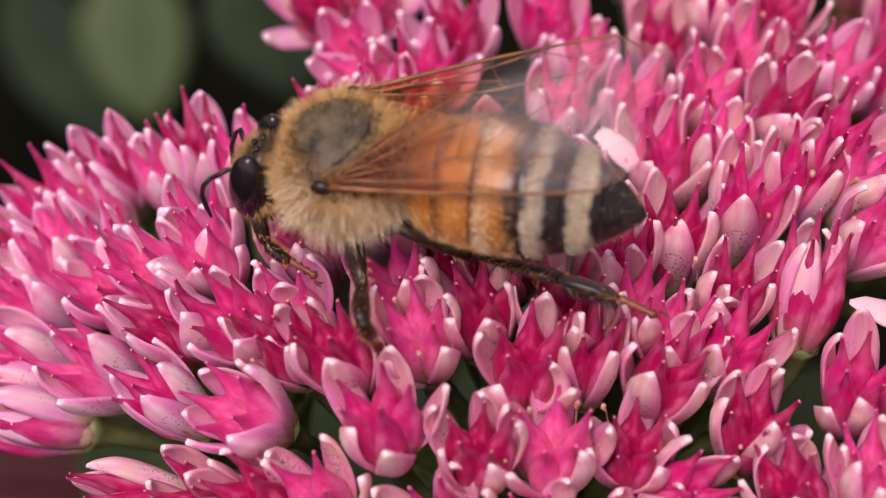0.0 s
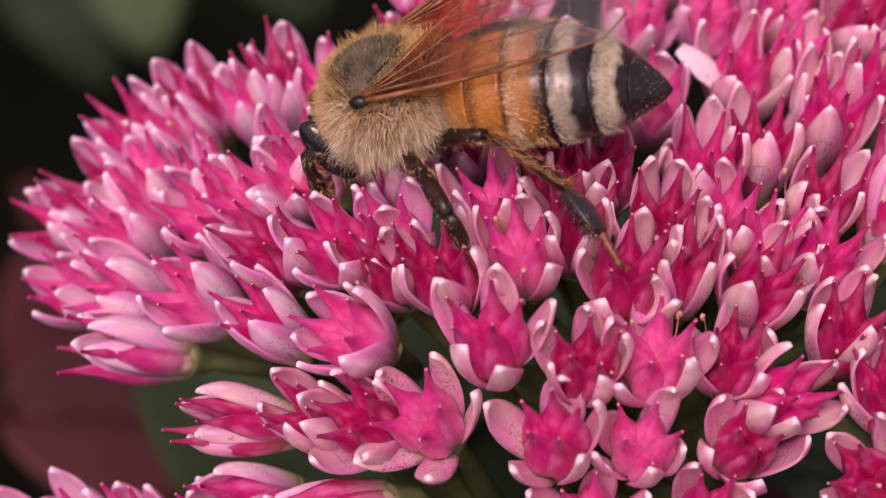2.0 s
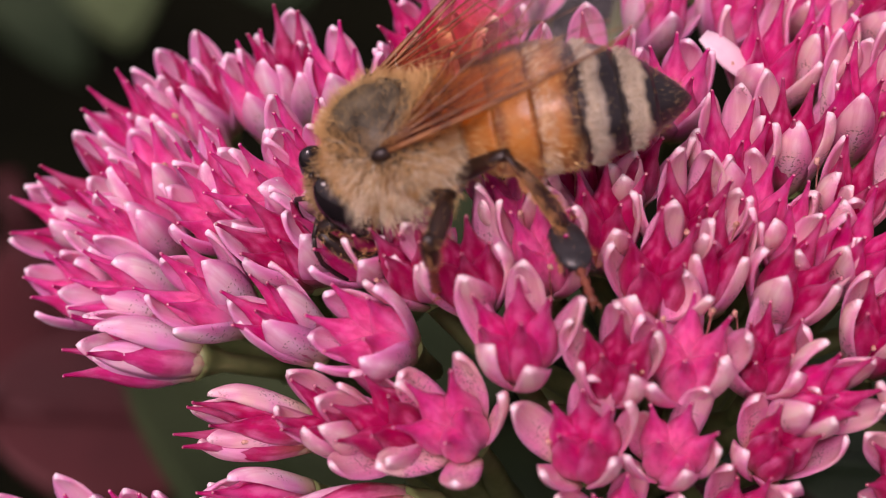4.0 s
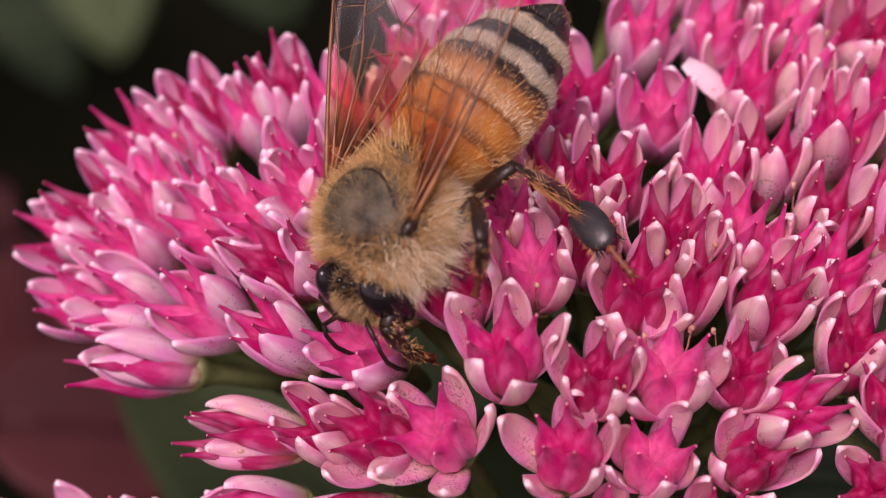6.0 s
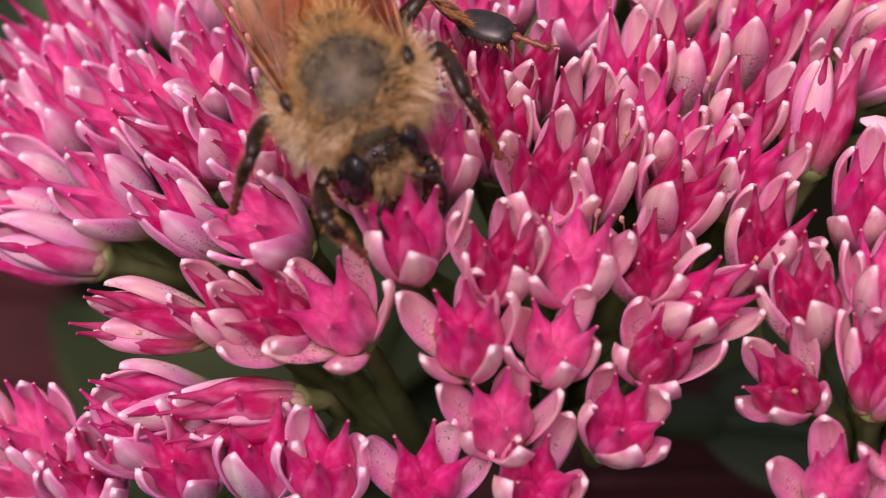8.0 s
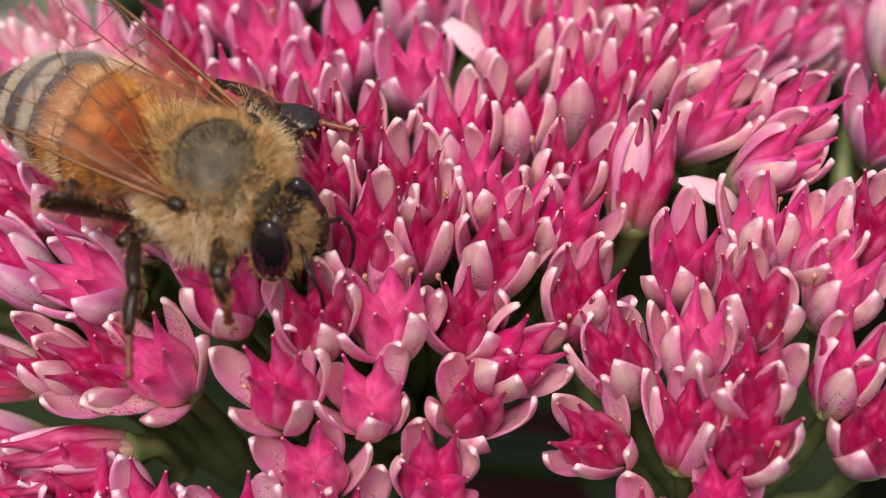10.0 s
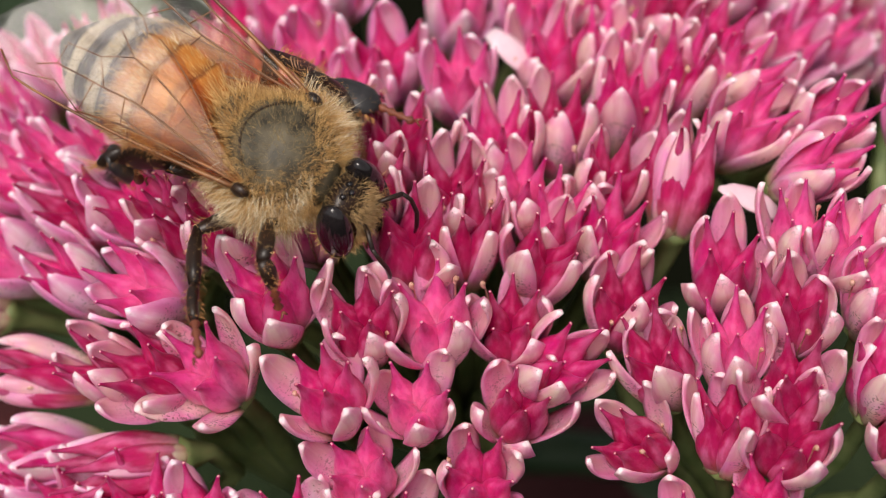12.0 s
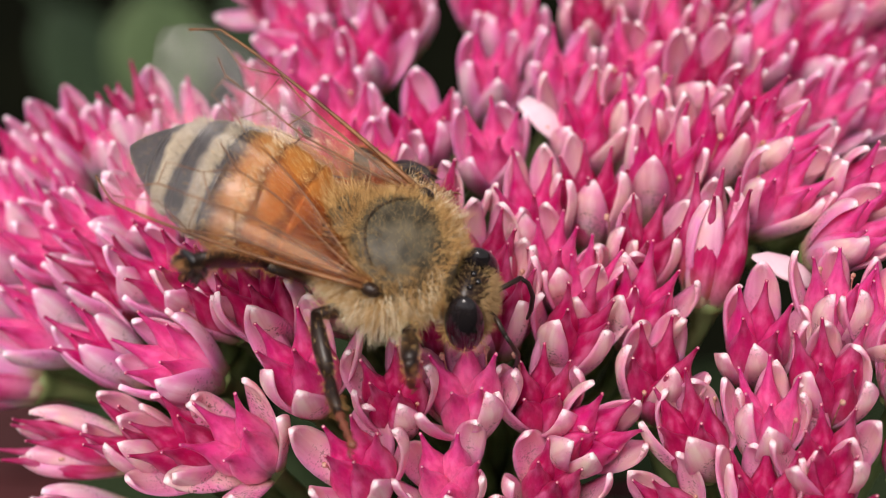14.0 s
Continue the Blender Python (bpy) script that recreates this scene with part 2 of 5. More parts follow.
VARIANTS = random.Random(5)
PETALS = [[[petal_mesh(o, VARIANTS, size, blunt) for _ in range(6)] for o in (0.0, 0.35, 0.95)] for size, blunt in ((0.95, 0.55), (0.93, 0.35))]
CARPELS = [[[carpel_mesh(o, VARIANTS) for _ in range(4)] for o in (0.0, 0.5, 1.0)] for _ in CARPEL]
LOOSE = random.Random(11)
STAMEN = skin(tube([(0, 0, 0), (0.05, 0, 1.2), (0.12, 0, 2.4), (0.10, 0.05, 3.3), (0.12, 0.08, 3.36), (0.18, 0.10, 3.46), (0.16, 0.06, 3.58), (0.10, 0.04, 3.64)], [0.035, 0.035, 0.033, 0.03, 0.075, 0.095, 0.11, 0.04], 7))
ANTHER = plain_material("anther", (0.40, 0.17, 0.10), (0.84, 0.52, 0.44), 4000, 0.7)
LABELS = {
    "west": "domed cluster of bright pink stonecrop florets leaning outwards",
    "middle": "dense cluster of pink stonecrop florets with speckled pale petals",
    "east": "cluster of upright magenta stonecrop florets with pale petals",
    "far_east": "soft pink stonecrop florets leaning away from the middle",
    "north": "pink stonecrop florets behind the main dome",
    "front": "lower cluster of pale pink stonecrop florets in front",
    "row": "short row of dark pink florets on a spreading stalk",
    "edge": "pale pink stonecrop florets at the rim of the flower head",
}


def flower_cluster(hub, label):
    ob = new("flower_cluster")
    ob.matrix_world = pose(hub[0] * MM, hub[1] * MM, hub[2] * MM)
    return tagged(ob, label, "flower", "flower clusters of one stonecrop head")


def floret(head, hub, x, y, z, turn, lean, wide, petal=PETAL, age=None):
    """A floret with its base at x, y, z (mm), leaning towards the bearing turn, opened by wide (0 to 1)."""
    m = pose((x - hub[0]) * MM, (y - hub[1]) * MM, (z - hub[2]) * MM, 0, 0, turn) @ pose(0, 0, 0, 0, lean, 0) @ pose(0, 0, 0, 0, 0, LOOSE.uniform(0, 72)) @ Matrix.Scale(LOOSE.uniform(0.94, 1.06), 4)
    inverse = m.inverted()
    down = inverse @ Vector((0, 0, 0)) / MM
    low = [(0, 0, 0.42), (0, 0, 0.2), (0, 0, -0.1), (0, 0, -0.9), (down.x * 0.12, down.y * 0.12, -2.4 + down.z * 0.1), down * 0.45, down]
    me = skin(tube(low, [0.62, 0.80, 0.62, 0.34, 0.34, 0.42, 0.6], 9))
    base = hang("floret", me, GREEN, head, "", m)
    grade = min(2, int(wide * 3))
    age = age if age is not None else LOOSE.choice((0, 0, 1, 1, 2, 2) if petal is CREAM_PETAL else (0, 0, 0, 1, 1, 2))
    for k in range(5):
        tip = -6 + 19 * wide + LOOSE.uniform(-5, 9)
        p = pose(0, 0, 0, 0, 0, 72 * k + LOOSE.uniform(-7, 7)) @ pose(0.66 * MM, 0, 0.12 * MM, LOOSE.uniform(-8, 8), tip, LOOSE.uniform(-14, 14))
        hang("petal", LOOSE.choice(PETALS[petal is PETAL][grade]), petal, base, "", p)
    for k in range(5):
        p = pose(0, 0, 0, 0, 0, 72 * k + LOOSE.uniform(-6, 6)) @ pose(0, 0, 0.25 * MM, 0, LOOSE.uniform(-2, 5), 0)
        hang("carpel", LOOSE.choice(CARPELS[age][grade]), CARPEL[age], base, "", p)
        if LOOSE.random() < (0.22 if petal is CREAM_PETAL else 0.08):
            hang("stamen", STAMEN, ANTHER, base, "", pose(0, 0, 0, 0, 0, 36 + 72 * k) @ pose(0.72 * MM, 0, 0.2 * MM, 0, LOOSE.uniform(-2, 12), 0) @ Matrix.Scale(LOOSE.uniform(0.62, 0.95), 4))
    return base


def stray_petal(base, hub, x, y, z, turn, lean):
    """A bleached petal that has curled out of its floret."""
    m = pose((x - hub[0]) * MM, (y - hub[1]) * MM, (z - hub[2]) * MM, 0, 0, turn) @ pose(0, 0, 0, 0, lean, 0)
    hang("petal", skin(tube([(0, 0, 0), (0.05, 0, 0.5), (0.2, 0, 1.1), (0.45, 0, 1.7), (0.7, 0, 2.1)], [0.3, 0.48, 0.55, 0.4, 0.1], 12, 0.3, Vector((0, 1, 0)))), BLEACHED, base, "bleached white curled petal", base.matrix_basis.inverted() @ m)


hub = (-4.8, 6.6, -14.6)
head = flower_cluster(hub, LABELS["west"])
floret(head, hub, -11.56, 9.08, -5.08, -173, 29, 0.45)
floret(head, hub, -10.10, 8.68, -4.48, 169, 26, 0.35)
floret(head, hub, -9.95, 10.09, -4.41, -156, 13, 0.58)
floret(head, hub, -7.86, 8.94, -3.68, 162, 16, 0.39)
floret(head, hub, -7.08, 9.48, -3.47, 171, 8, 0.47)
floret(head, hub, -5.55, 8.98, -3.04, -144, 6, 0.54)
floret(head, hub, -11.31, 6.15, -4.95, 177, 21, 0.40)
floret(head, hub, -12.65, 7.15, -5.94, -161, 32, 0.51)
floret(head, hub, -13.63, 6.72, -6.37, -154, 43, 0.50)
floret(head, hub, -8.88, 4.76, -4.04, 155, 16, 0.33)
floret(head, hub, -11.29, 5.10, -5.31, -167, 29, 0.44)
floret(head, hub, -13.23, 3.98, -6.85, -153, 39, 0.52)
floret(head, hub, -11.83, 4.61, -5.24, -164, 33, 0.44)
floret(head, hub, -8.77, 4.29, -3.63, -141, 29, 0.62)
floret(head, hub, -6.39, 5.42, -2.98, -148, 7, 0.50)
floret(head, hub, -6.99, 4.20, -2.76, -145, 31, 0.56)
floret(head, hub, -8.74, 1.59, -4.50, -154, 33, 0.46)
floret(head, hub, -11.06, 2.74, -5.37, -161, 46, 0.37)
floret(head, hub, -10.30, 0.89, -5.72, -162, 58, 0.25)
floret(head, hub, -6.23, -0.37, -3.75, -158, 31, 0.40)
floret(head, hub, -3.52, -1.39, -2.55, -144, 36, 0.48)
floret(head, hub, -6.24, 1.95, -2.81, -149, 29, 0.51)
floret(head, hub, -4.35, 1.50, -1.94, -137, 26, 0.53)
floret(head, hub, -6.04, 4.42, -2.31, -125, 17, 0.60)
floret(head, hub, -2.94, 1.39, -1.38, -110, 20, 0.65)
floret(head, hub, -3.01, 7.56, -2.19, -104, 8, 0.42)
floret(head, hub, -2.69, 4.14, -1.73, -119, 17, 0.42)
hub = (5.4, 2.1, -14.0)
head = flower_cluster(hub, LABELS["middle"])
floret(head, hub, 1.97, -5.02, -3.62, -107, 19, 0.62, CREAM_PETAL)
floret(head, hub, 2.97, -6.33, -5.67, -101, 21, 0.64, CREAM_PETAL)
floret(head, hub, 6.39, -6.06, -6.12, -85, 22, 0.66, CREAM_PETAL)
floret(head, hub, 4.47, -4.79, -4.14, -89, 20, 0.66, CREAM_PETAL)
floret(head, hub, 7.50, -4.33, -4.71, -72, 21, 0.66, CREAM_PETAL)
floret(head, hub, 8.07, -3.11, -3.88, -45, 32, 0.60, CREAM_PETAL)
floret(head, hub, 3.82, -7.28, -7.48, -82, 24, 0.66, CREAM_PETAL)
floret(head, hub, 2.77, -3.27, -2.28, -92, 17, 0.65, CREAM_PETAL)
floret(head, hub, 7.32, -2.26, -3.25, -89, 16, 0.64, CREAM_PETAL)
floret(head, hub, 5.00, -2.81, -2.76, -86, 16, 0.63, CREAM_PETAL)
floret(head, hub, 7.96, -0.25, -2.58, -49, 17, 0.60, CREAM_PETAL)
floret(head, hub, 10.23, 0.74, -2.34, -61, 15, 0.63, CREAM_PETAL)
floret(head, hub, 5.79, -0.05, -2.04, -50, 8, 0.50, CREAM_PETAL)
floret(head, hub, 4.18, -0.54, -1.65, -97, 14, 0.62, CREAM_PETAL)
floret(head, hub, 8.60, 1.31, -2.23, -68, 14, 0.63, CREAM_PETAL)
floret(head, hub, 6.90, 3.84, -1.85, -132, 3, 0.48, CREAM_PETAL)
floret(head, hub, 8.76, 4.73, -1.85, 50, 2, 0.43, CREAM_PETAL)
floret(head, hub, 10.22, 2.71, -1.92, -59, 10, 0.58, CREAM_PETAL)
floret(head, hub, 12.60, 1.79, -1.53, 66, 11, 0.29, CREAM_PETAL)
floret(head, hub, 10.82, 5.81, -1.54, -24, 7, 0.52, CREAM_PETAL)
floret(head, hub, 12.70, 6.85, -1.17, -33, 9, 0.56, CREAM_PETAL)
floret(head, hub, 9.94, 8.45, -1.64, 21, 9, 0.45, CREAM_PETAL)
floret(head, hub, 8.36, 8.29, -1.86, -63, 8, 0.63, CREAM_PETAL)
floret(head, hub, 5.34, 1.66, -1.70, -84, 12, 0.62, CREAM_PETAL)
floret(head, hub, 3.43, 3.64, -1.43, -91, 10, 0.62, CREAM_PETAL)
floret(head, hub, 7.32, 2.14, -1.99, -71, 12, 0.63, CREAM_PETAL)
floret(head, hub, 0.04, -2.86, -1.78, -108, 15, 0.62, CREAM_PETAL)
floret(head, hub, 1.03, -0.06, -1.06, -114, 13, 0.62, CREAM_PETAL)
floret(head, hub, 1.89, 3.51, -1.29, -112, 7, 0.58, CREAM_PETAL)
floret(head, hub, 0.37, 2.03, -1.02, -125, 15, 0.64, CREAM_PETAL)
floret(head, hub, -1.20, -0.60, -1.26, -126, 16, 0.62, CREAM_PETAL)
floret(head, hub, -2.79, 0.12, -1.57, -130, 19, 0.65, CREAM_PETAL)
floret(head, hub, 2.70, 1.40, -1.56, -103, 11, 0.42, CREAM_PETAL)
hub = (16.2, -1.6, -14.8)
head = flower_cluster(hub, LABELS["east"])
base = floret(head, hub, 12.21, -5.14, -4.90, -135, 33, 0.64, CREAM_PETAL)
base = floret(head, hub, 14.34, -5.90, -4.12, -148, 5, 0.40, CREAM_PETAL)
base = floret(head, hub, 15.51, -7.22, -5.65, -106, 19, 0.64, CREAM_PETAL)
base = floret(head, hub, 12.57, -3.58, -3.66, -142, 15, 0.52, CREAM_PETAL)
base = floret(head, hub, 14.49, -3.68, -2.89, -142, 8, 0.47, CREAM_PETAL)
base = floret(head, hub, 16.35, -4.63, -3.02, -107, 15, 0.62, CREAM_PETAL)
base = floret(head, hub, 13.22, -7.73, -7.00, -106, 20, 0.65, CREAM_PETAL)
base = floret(head, hub, 14.20, -0.40, -2.65, -95, 11, 0.64, CREAM_PETAL)
base = floret(head, hub, 16.60, -0.18, -1.33, -94, 7, 0.56, CREAM_PETAL)
base = floret(head, hub, 17.97, -0.37, -1.40, -76, 11, 0.63, CREAM_PETAL)
base = floret(head, hub, 18.81, -1.81, -1.91, -79, 13, 0.63, CREAM_PETAL)
base = floret(head, hub, 18.93, -4.32, -3.09, -65, 10, 0.53, CREAM_PETAL)
base = floret(head, hub, 20.03, 0.19, -1.66, -66, 7, 0.56, CREAM_PETAL)
base = floret(head, hub, 16.03, -5.96, -4.08, -83, 17, 0.64, CREAM_PETAL)
base = floret(head, hub, 20.00, -5.30, -4.50, -77, 16, 0.63, CREAM_PETAL)
base = floret(head, hub, 10.88, -1.40, -3.40, -82, 12, 0.42, CREAM_PETAL)
base = floret(head, hub, 16.33, -2.44, -2.33, -104, 10, 0.42, CREAM_PETAL)
stray_petal(base, hub, 16.00, 1.21, 0.10, 171, 49)
hub = (12.1, 16.8, -12.8)
head = flower_cluster(hub, LABELS["far_east"])
floret(head, hub, 14.33, 4.72, -0.74, -40, 25, 0.52, CREAM_PETAL)
floret(head, hub, 14.25, 6.84, -0.70, -36, 24, 0.50, CREAM_PETAL)
floret(head, hub, 13.73, 9.03, -0.88, -59, 22, 0.63, CREAM_PETAL)
floret(head, hub, 16.42, 15.59, -5.41, -46, 21, 0.59, CREAM_PETAL)
floret(head, hub, 16.25, 3.03, -0.57, -36, 33, 0.51, CREAM_PETAL)
floret(head, hub, 12.44, 10.45, -1.17, -65, 19, 0.63, CREAM_PETAL)
floret(head, hub, 18.21, 13.12, -5.34, -27, 27, 0.47, CREAM_PETAL)
floret(head, hub, 15.78, 19.01, -5.63, -49, 17, 0.58, CREAM_PETAL)
floret(head, hub, 20.15, 19.04, -5.66, -33, 22, 0.55, CREAM_PETAL)
floret(head, hub, 8.45, 17.60, -2.37, -107, 9, 0.58, CREAM_PETAL)
floret(head, hub, 10.76, 16.71, -1.98, -78, 10, 0.59, CREAM_PETAL)
floret(head, hub, 12.53, 16.19, -1.68, -61, 12, 0.59, CREAM_PETAL)
floret(head, hub, 16.71, 16.25, -1.37, -36, 17, 0.56, CREAM_PETAL)
floret(head, hub, 18.53, 16.70, -1.44, -26, 20, 0.54, CREAM_PETAL)
floret(head, hub, 5.49, 19.71, -2.03, -139, 10, 0.57, CREAM_PETAL)
floret(head, hub, 7.67, 19.86, -1.90, -122, 8, 0.57, CREAM_PETAL)
floret(head, hub, 9.79, 19.51, -2.22, -91, 7, 0.57, CREAM_PETAL)
floret(head, hub, 11.83, 19.82, -1.92, -57, 7, 0.57, CREAM_PETAL)
floret(head, hub, 13.69, 19.80, -1.92, -35, 10, 0.56, CREAM_PETAL)
floret(head, hub, 15.83, 19.36, -1.77, -27, 14, 0.55, CREAM_PETAL)
floret(head, hub, 18.01, 19.95, -1.68, -18, 17, 0.53, CREAM_PETAL)
floret(head, hub, 20.01, 19.65, -1.85, -15, 20, 0.51, CREAM_PETAL)
floret(head, hub, 8.64, 21.17, -0.69, -110, 6, 0.57, CREAM_PETAL)
floret(head, hub, 10.67, 21.05, -0.80, -68, 6, 0.57, CREAM_PETAL)
floret(head, hub, 12.74, 21.27, -0.58, -40, 8, 0.57, CREAM_PETAL)
floret(head, hub, 15.15, 20.93, -0.85, -27, 11, 0.56, CREAM_PETAL)
floret(head, hub, 20.92, 20.97, -0.66, -11, 22, 0.50, CREAM_PETAL)
floret(head, hub, 11.29, 13.98, -1.96, -67, 14, 0.42, CREAM_PETAL)
floret(head, hub, 17.09, 5.21, -0.96, -42, 26, 0.42, CREAM_PETAL)
floret(head, hub, 12.88, 12.69, -1.61, -61, 16, 0.42, CREAM_PETAL)
floret(head, hub, 18.81, 16.49, -5.86, -37, 19, 0.42, CREAM_PETAL)
floret(head, hub, 9.91, 12.17, -2.09, -74, 13, 0.42, CREAM_PETAL)
floret(head, hub, 8.56, 15.50, -2.52, -92, 11, 0.42, CREAM_PETAL)
floret(head, hub, 17.01, 14.40, -3.25, -40, 24, 0.50)
floret(head, hub, 16.15, 10.87, -2.86, -38, 24, 0.50)
floret(head, hub, 18.19, 16.27, -3.74, -35, 22, 0.50)
floret(head, hub, 14.15, 13.40, -1.90, -50, 18, 0.50)
floret(head, hub, 16.03, 14.76, -3.06, -45, 20, 0.50)
floret(head, hub, 17.65, 12.58, -3.57, -35, 26, 0.50)
hub = (1.9, 15.1, -13.6)
head = flower_cluster(hub, LABELS["north"])
base = floret(head, hub, 5.38, 7.46, -1.87, -105, 11, 0.49)
base = floret(head, hub, 2.81, 9.01, -2.35, -90, 17, 0.63)
base = floret(head, hub, 4.87, 11.60, -2.22, -57, 10, 0.52)
base = floret(head, hub, 7.45, 11.87, -2.00, -61, 16, 0.62)
base = floret(head, hub, -0.76, 13.68, -1.89, -130, 41, 0.60)
base = floret(head, hub, 0.21, 13.30, -2.36, -79, 15, 0.64)
base = floret(head, hub, -0.97, 11.10, -2.06, -84, 17, 0.65)
base = floret(head, hub, 1.37, 15.98, -2.65, -102, 14, 0.65)
base = floret(head, hub, -3.82, 18.69, -2.95, -97, 30, 0.72)
base = floret(head, hub, -1.80, 18.89, -2.81, -94, 29, 0.72)
base = floret(head, hub, 4.66, 16.80, -2.61, -95, 13, 0.65)
base = floret(head, hub, 1.74, 6.74, -1.89, -95, 15, 0.42)
base = floret(head, hub, -0.55, 5.76, -1.69, -104, 17, 0.42)
base = floret(head, hub, -2.68, 11.08, -2.45, -120, 21, 0.42)
base = floret(head, hub, 5.73, 14.73, -2.73, -68, 11, 0.42)
base = floret(head, hub, -0.01, 8.73, -2.08, -95, 16, 0.42)
base = floret(head, hub, -2.20, 15.89, -2.80, -106, 28, 0.42)
stray_petal(base, hub, 6.30, 8.55, 1.35, -35, 101)
hub = (-6.8, -2.2, -21.0)
head = flower_cluster(hub, LABELS["front"])
floret(head, hub, -7.98, -4.75, -9.32, -152, 22, 0.48)
floret(head, hub, -3.34, -4.86, -5.94, -150, 72, 0.19)
floret(head, hub, -6.56, -5.72, -9.39, -124, 19, 0.60)
floret(head, hub, -4.45, -6.56, -8.37, -97, 10, 0.53)
floret(head, hub, -2.49, -7.00, -7.92, -86, 16, 0.63)
floret(head, hub, 0.58, -7.42, -7.57, -89, 19, 0.67)
floret(head, hub, -10.25, -5.19, -11.31, -98, 16, 0.64)
floret(head, hub, -6.61, -3.55, -7.42, -144, 57, 0.35)
floret(head, hub, -15.20, -3.09, -11.96, -144, 22, 0.62)
floret(head, hub, -16.79, -2.92, -12.52, -144, 22, 0.63)
floret(head, hub, -14.21, -4.08, -12.49, -136, 20, 0.63)
floret(head, hub, -12.47, -4.44, -11.97, -132, 19, 0.64)
floret(head, hub, -9.96, -5.11, -11.04, -114, 15, 0.63)
floret(head, hub, -13.45, -3.38, -11.40, -141, 21, 0.63)
floret(head, hub, -11.59, -3.83, -10.77, -132, 17, 0.63)
hub = (0.6, -0.1, -14.3)
head = flower_cluster(hub, LABELS["row"])
floret(head, hub, -6.46, -2.29, -5.47, -162, 61, 0.25, CREAM_PETAL, 2)
floret(head, hub, -4.68, -3.15, -4.90, -150, 34, 0.51, CREAM_PETAL, 2)
floret(head, hub, -3.21, -3.57, -4.20, -135, 33, 0.63, CREAM_PETAL, 2)
floret(head, hub, -1.59, -4.11, -3.54, -122, 26, 0.70, CREAM_PETAL, 0)
hub = (21.5, 8.9, -12.9)
head = flower_cluster(hub, LABELS["edge"])
floret(head, hub, 21.81, 14.06, -5.84, -139, 4, 0.46)
floret(head, hub, 20.96, 5.29, -1.22, -91, 15, 0.62)
floret(head, hub, 22.17, 9.95, -1.48, 132, 3, 0.41)


# ---- ground and foliage below ----
def ground():
    bm = bmesh.new()
    bmesh.ops.create_grid(bm, x_segments=60, y_segments=60, size=0.6)
    for v in bm.verts:
        v.co.z = -0.30 + 0.012 * noise.noise(v.co * 14) + 0.004 * noise.noise(v.co * 60)
    far = [bm.verts.new((x * 900, y * 900, -0.32)) for x, y in ((-1, -1), (1, -1), (1, 1), (-1, 1))]
    bm.faces.new(far)
    me = bpy.data.meshes.new("ground")
    bm.to_mesh(me)
    bm.free()
    me.materials.append(SHADED_SOIL)
    tagged(new("ground", me), "garden soil under the plants, coloured dark for their shade", "ground", kind="structure")


ground()


def leaf(x, y, z, turn, lean, roll, length, wide, mat=None, label="broad grey-green succulent leaf below the flowers"):
    """A thick, oval stonecrop leaf with a shallow midrib."""
    rings = []
    n = 15
    for i in range(n):
        s = i / (n - 1)
        w = wide * 0.5 * max(0.04, math.sin(math.pi * s ** 0.8)) ** 0.75
        droop = -0.12 * length * s * s
        ring = []
        for j in range(9):
            a = -1 + j / 4
            ring.append((length * s, w * a, droop + 0.18 * w * a * a - 0.05 * w * math.exp(-a * a * 30)))
        for j in range(7, 0, -1):
            a = -1 + j / 4
            ring.append((length * s, w * a * 0.97, droop + 0.18 * w * a * a - 0.9 * (1 - a * a) - 0.25))
        rings.append(ring)
    ob = hang("leaf", skin(rings), mat or LEAF, None)
    rib = [(length * s, 0, -0.12 * length * s * s + 0.02 * wide) for s in (0.02, 0.25, 0.5, 0.75, 0.95)]
    hang("midrib", skin(tube(rib, [0.5, 0.42, 0.34, 0.24, 0.1], 8)), mat or LEAF, ob)
    hang("stalk", skin(tube([(-5, 0, -1.2), (-2, 0, -0.2), (1, 0, -0.1)], [1.1, 1.0, 1.0], 8)), mat or LEAF, ob)
    ob.matrix_world = pose(x * MM, y * MM, z * MM, roll, lean, turn)
    return tagged(ob, label, "leaf", "stonecrop leaves")


GROW = random.Random(3)
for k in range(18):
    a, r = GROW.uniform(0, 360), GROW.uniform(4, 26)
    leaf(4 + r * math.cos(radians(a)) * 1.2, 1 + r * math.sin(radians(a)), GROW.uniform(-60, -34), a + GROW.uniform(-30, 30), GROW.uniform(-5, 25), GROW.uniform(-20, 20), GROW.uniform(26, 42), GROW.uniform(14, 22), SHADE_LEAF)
leaf(-39.8, 138.1, -95.1, -79, 58, 4, 18, 12, PALE_LEAF, "pale sage-green leaf far below, out of focus")
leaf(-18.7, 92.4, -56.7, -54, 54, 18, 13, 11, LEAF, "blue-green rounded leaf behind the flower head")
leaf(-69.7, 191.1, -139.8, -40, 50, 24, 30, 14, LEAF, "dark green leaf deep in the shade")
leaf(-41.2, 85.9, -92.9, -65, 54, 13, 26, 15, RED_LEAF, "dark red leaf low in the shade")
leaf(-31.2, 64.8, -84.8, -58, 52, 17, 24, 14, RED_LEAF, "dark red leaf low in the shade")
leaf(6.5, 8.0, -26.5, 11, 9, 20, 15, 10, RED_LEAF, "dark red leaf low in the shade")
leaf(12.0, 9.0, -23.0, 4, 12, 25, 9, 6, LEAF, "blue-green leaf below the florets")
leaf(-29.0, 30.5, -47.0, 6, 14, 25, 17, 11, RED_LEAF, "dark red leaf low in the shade")



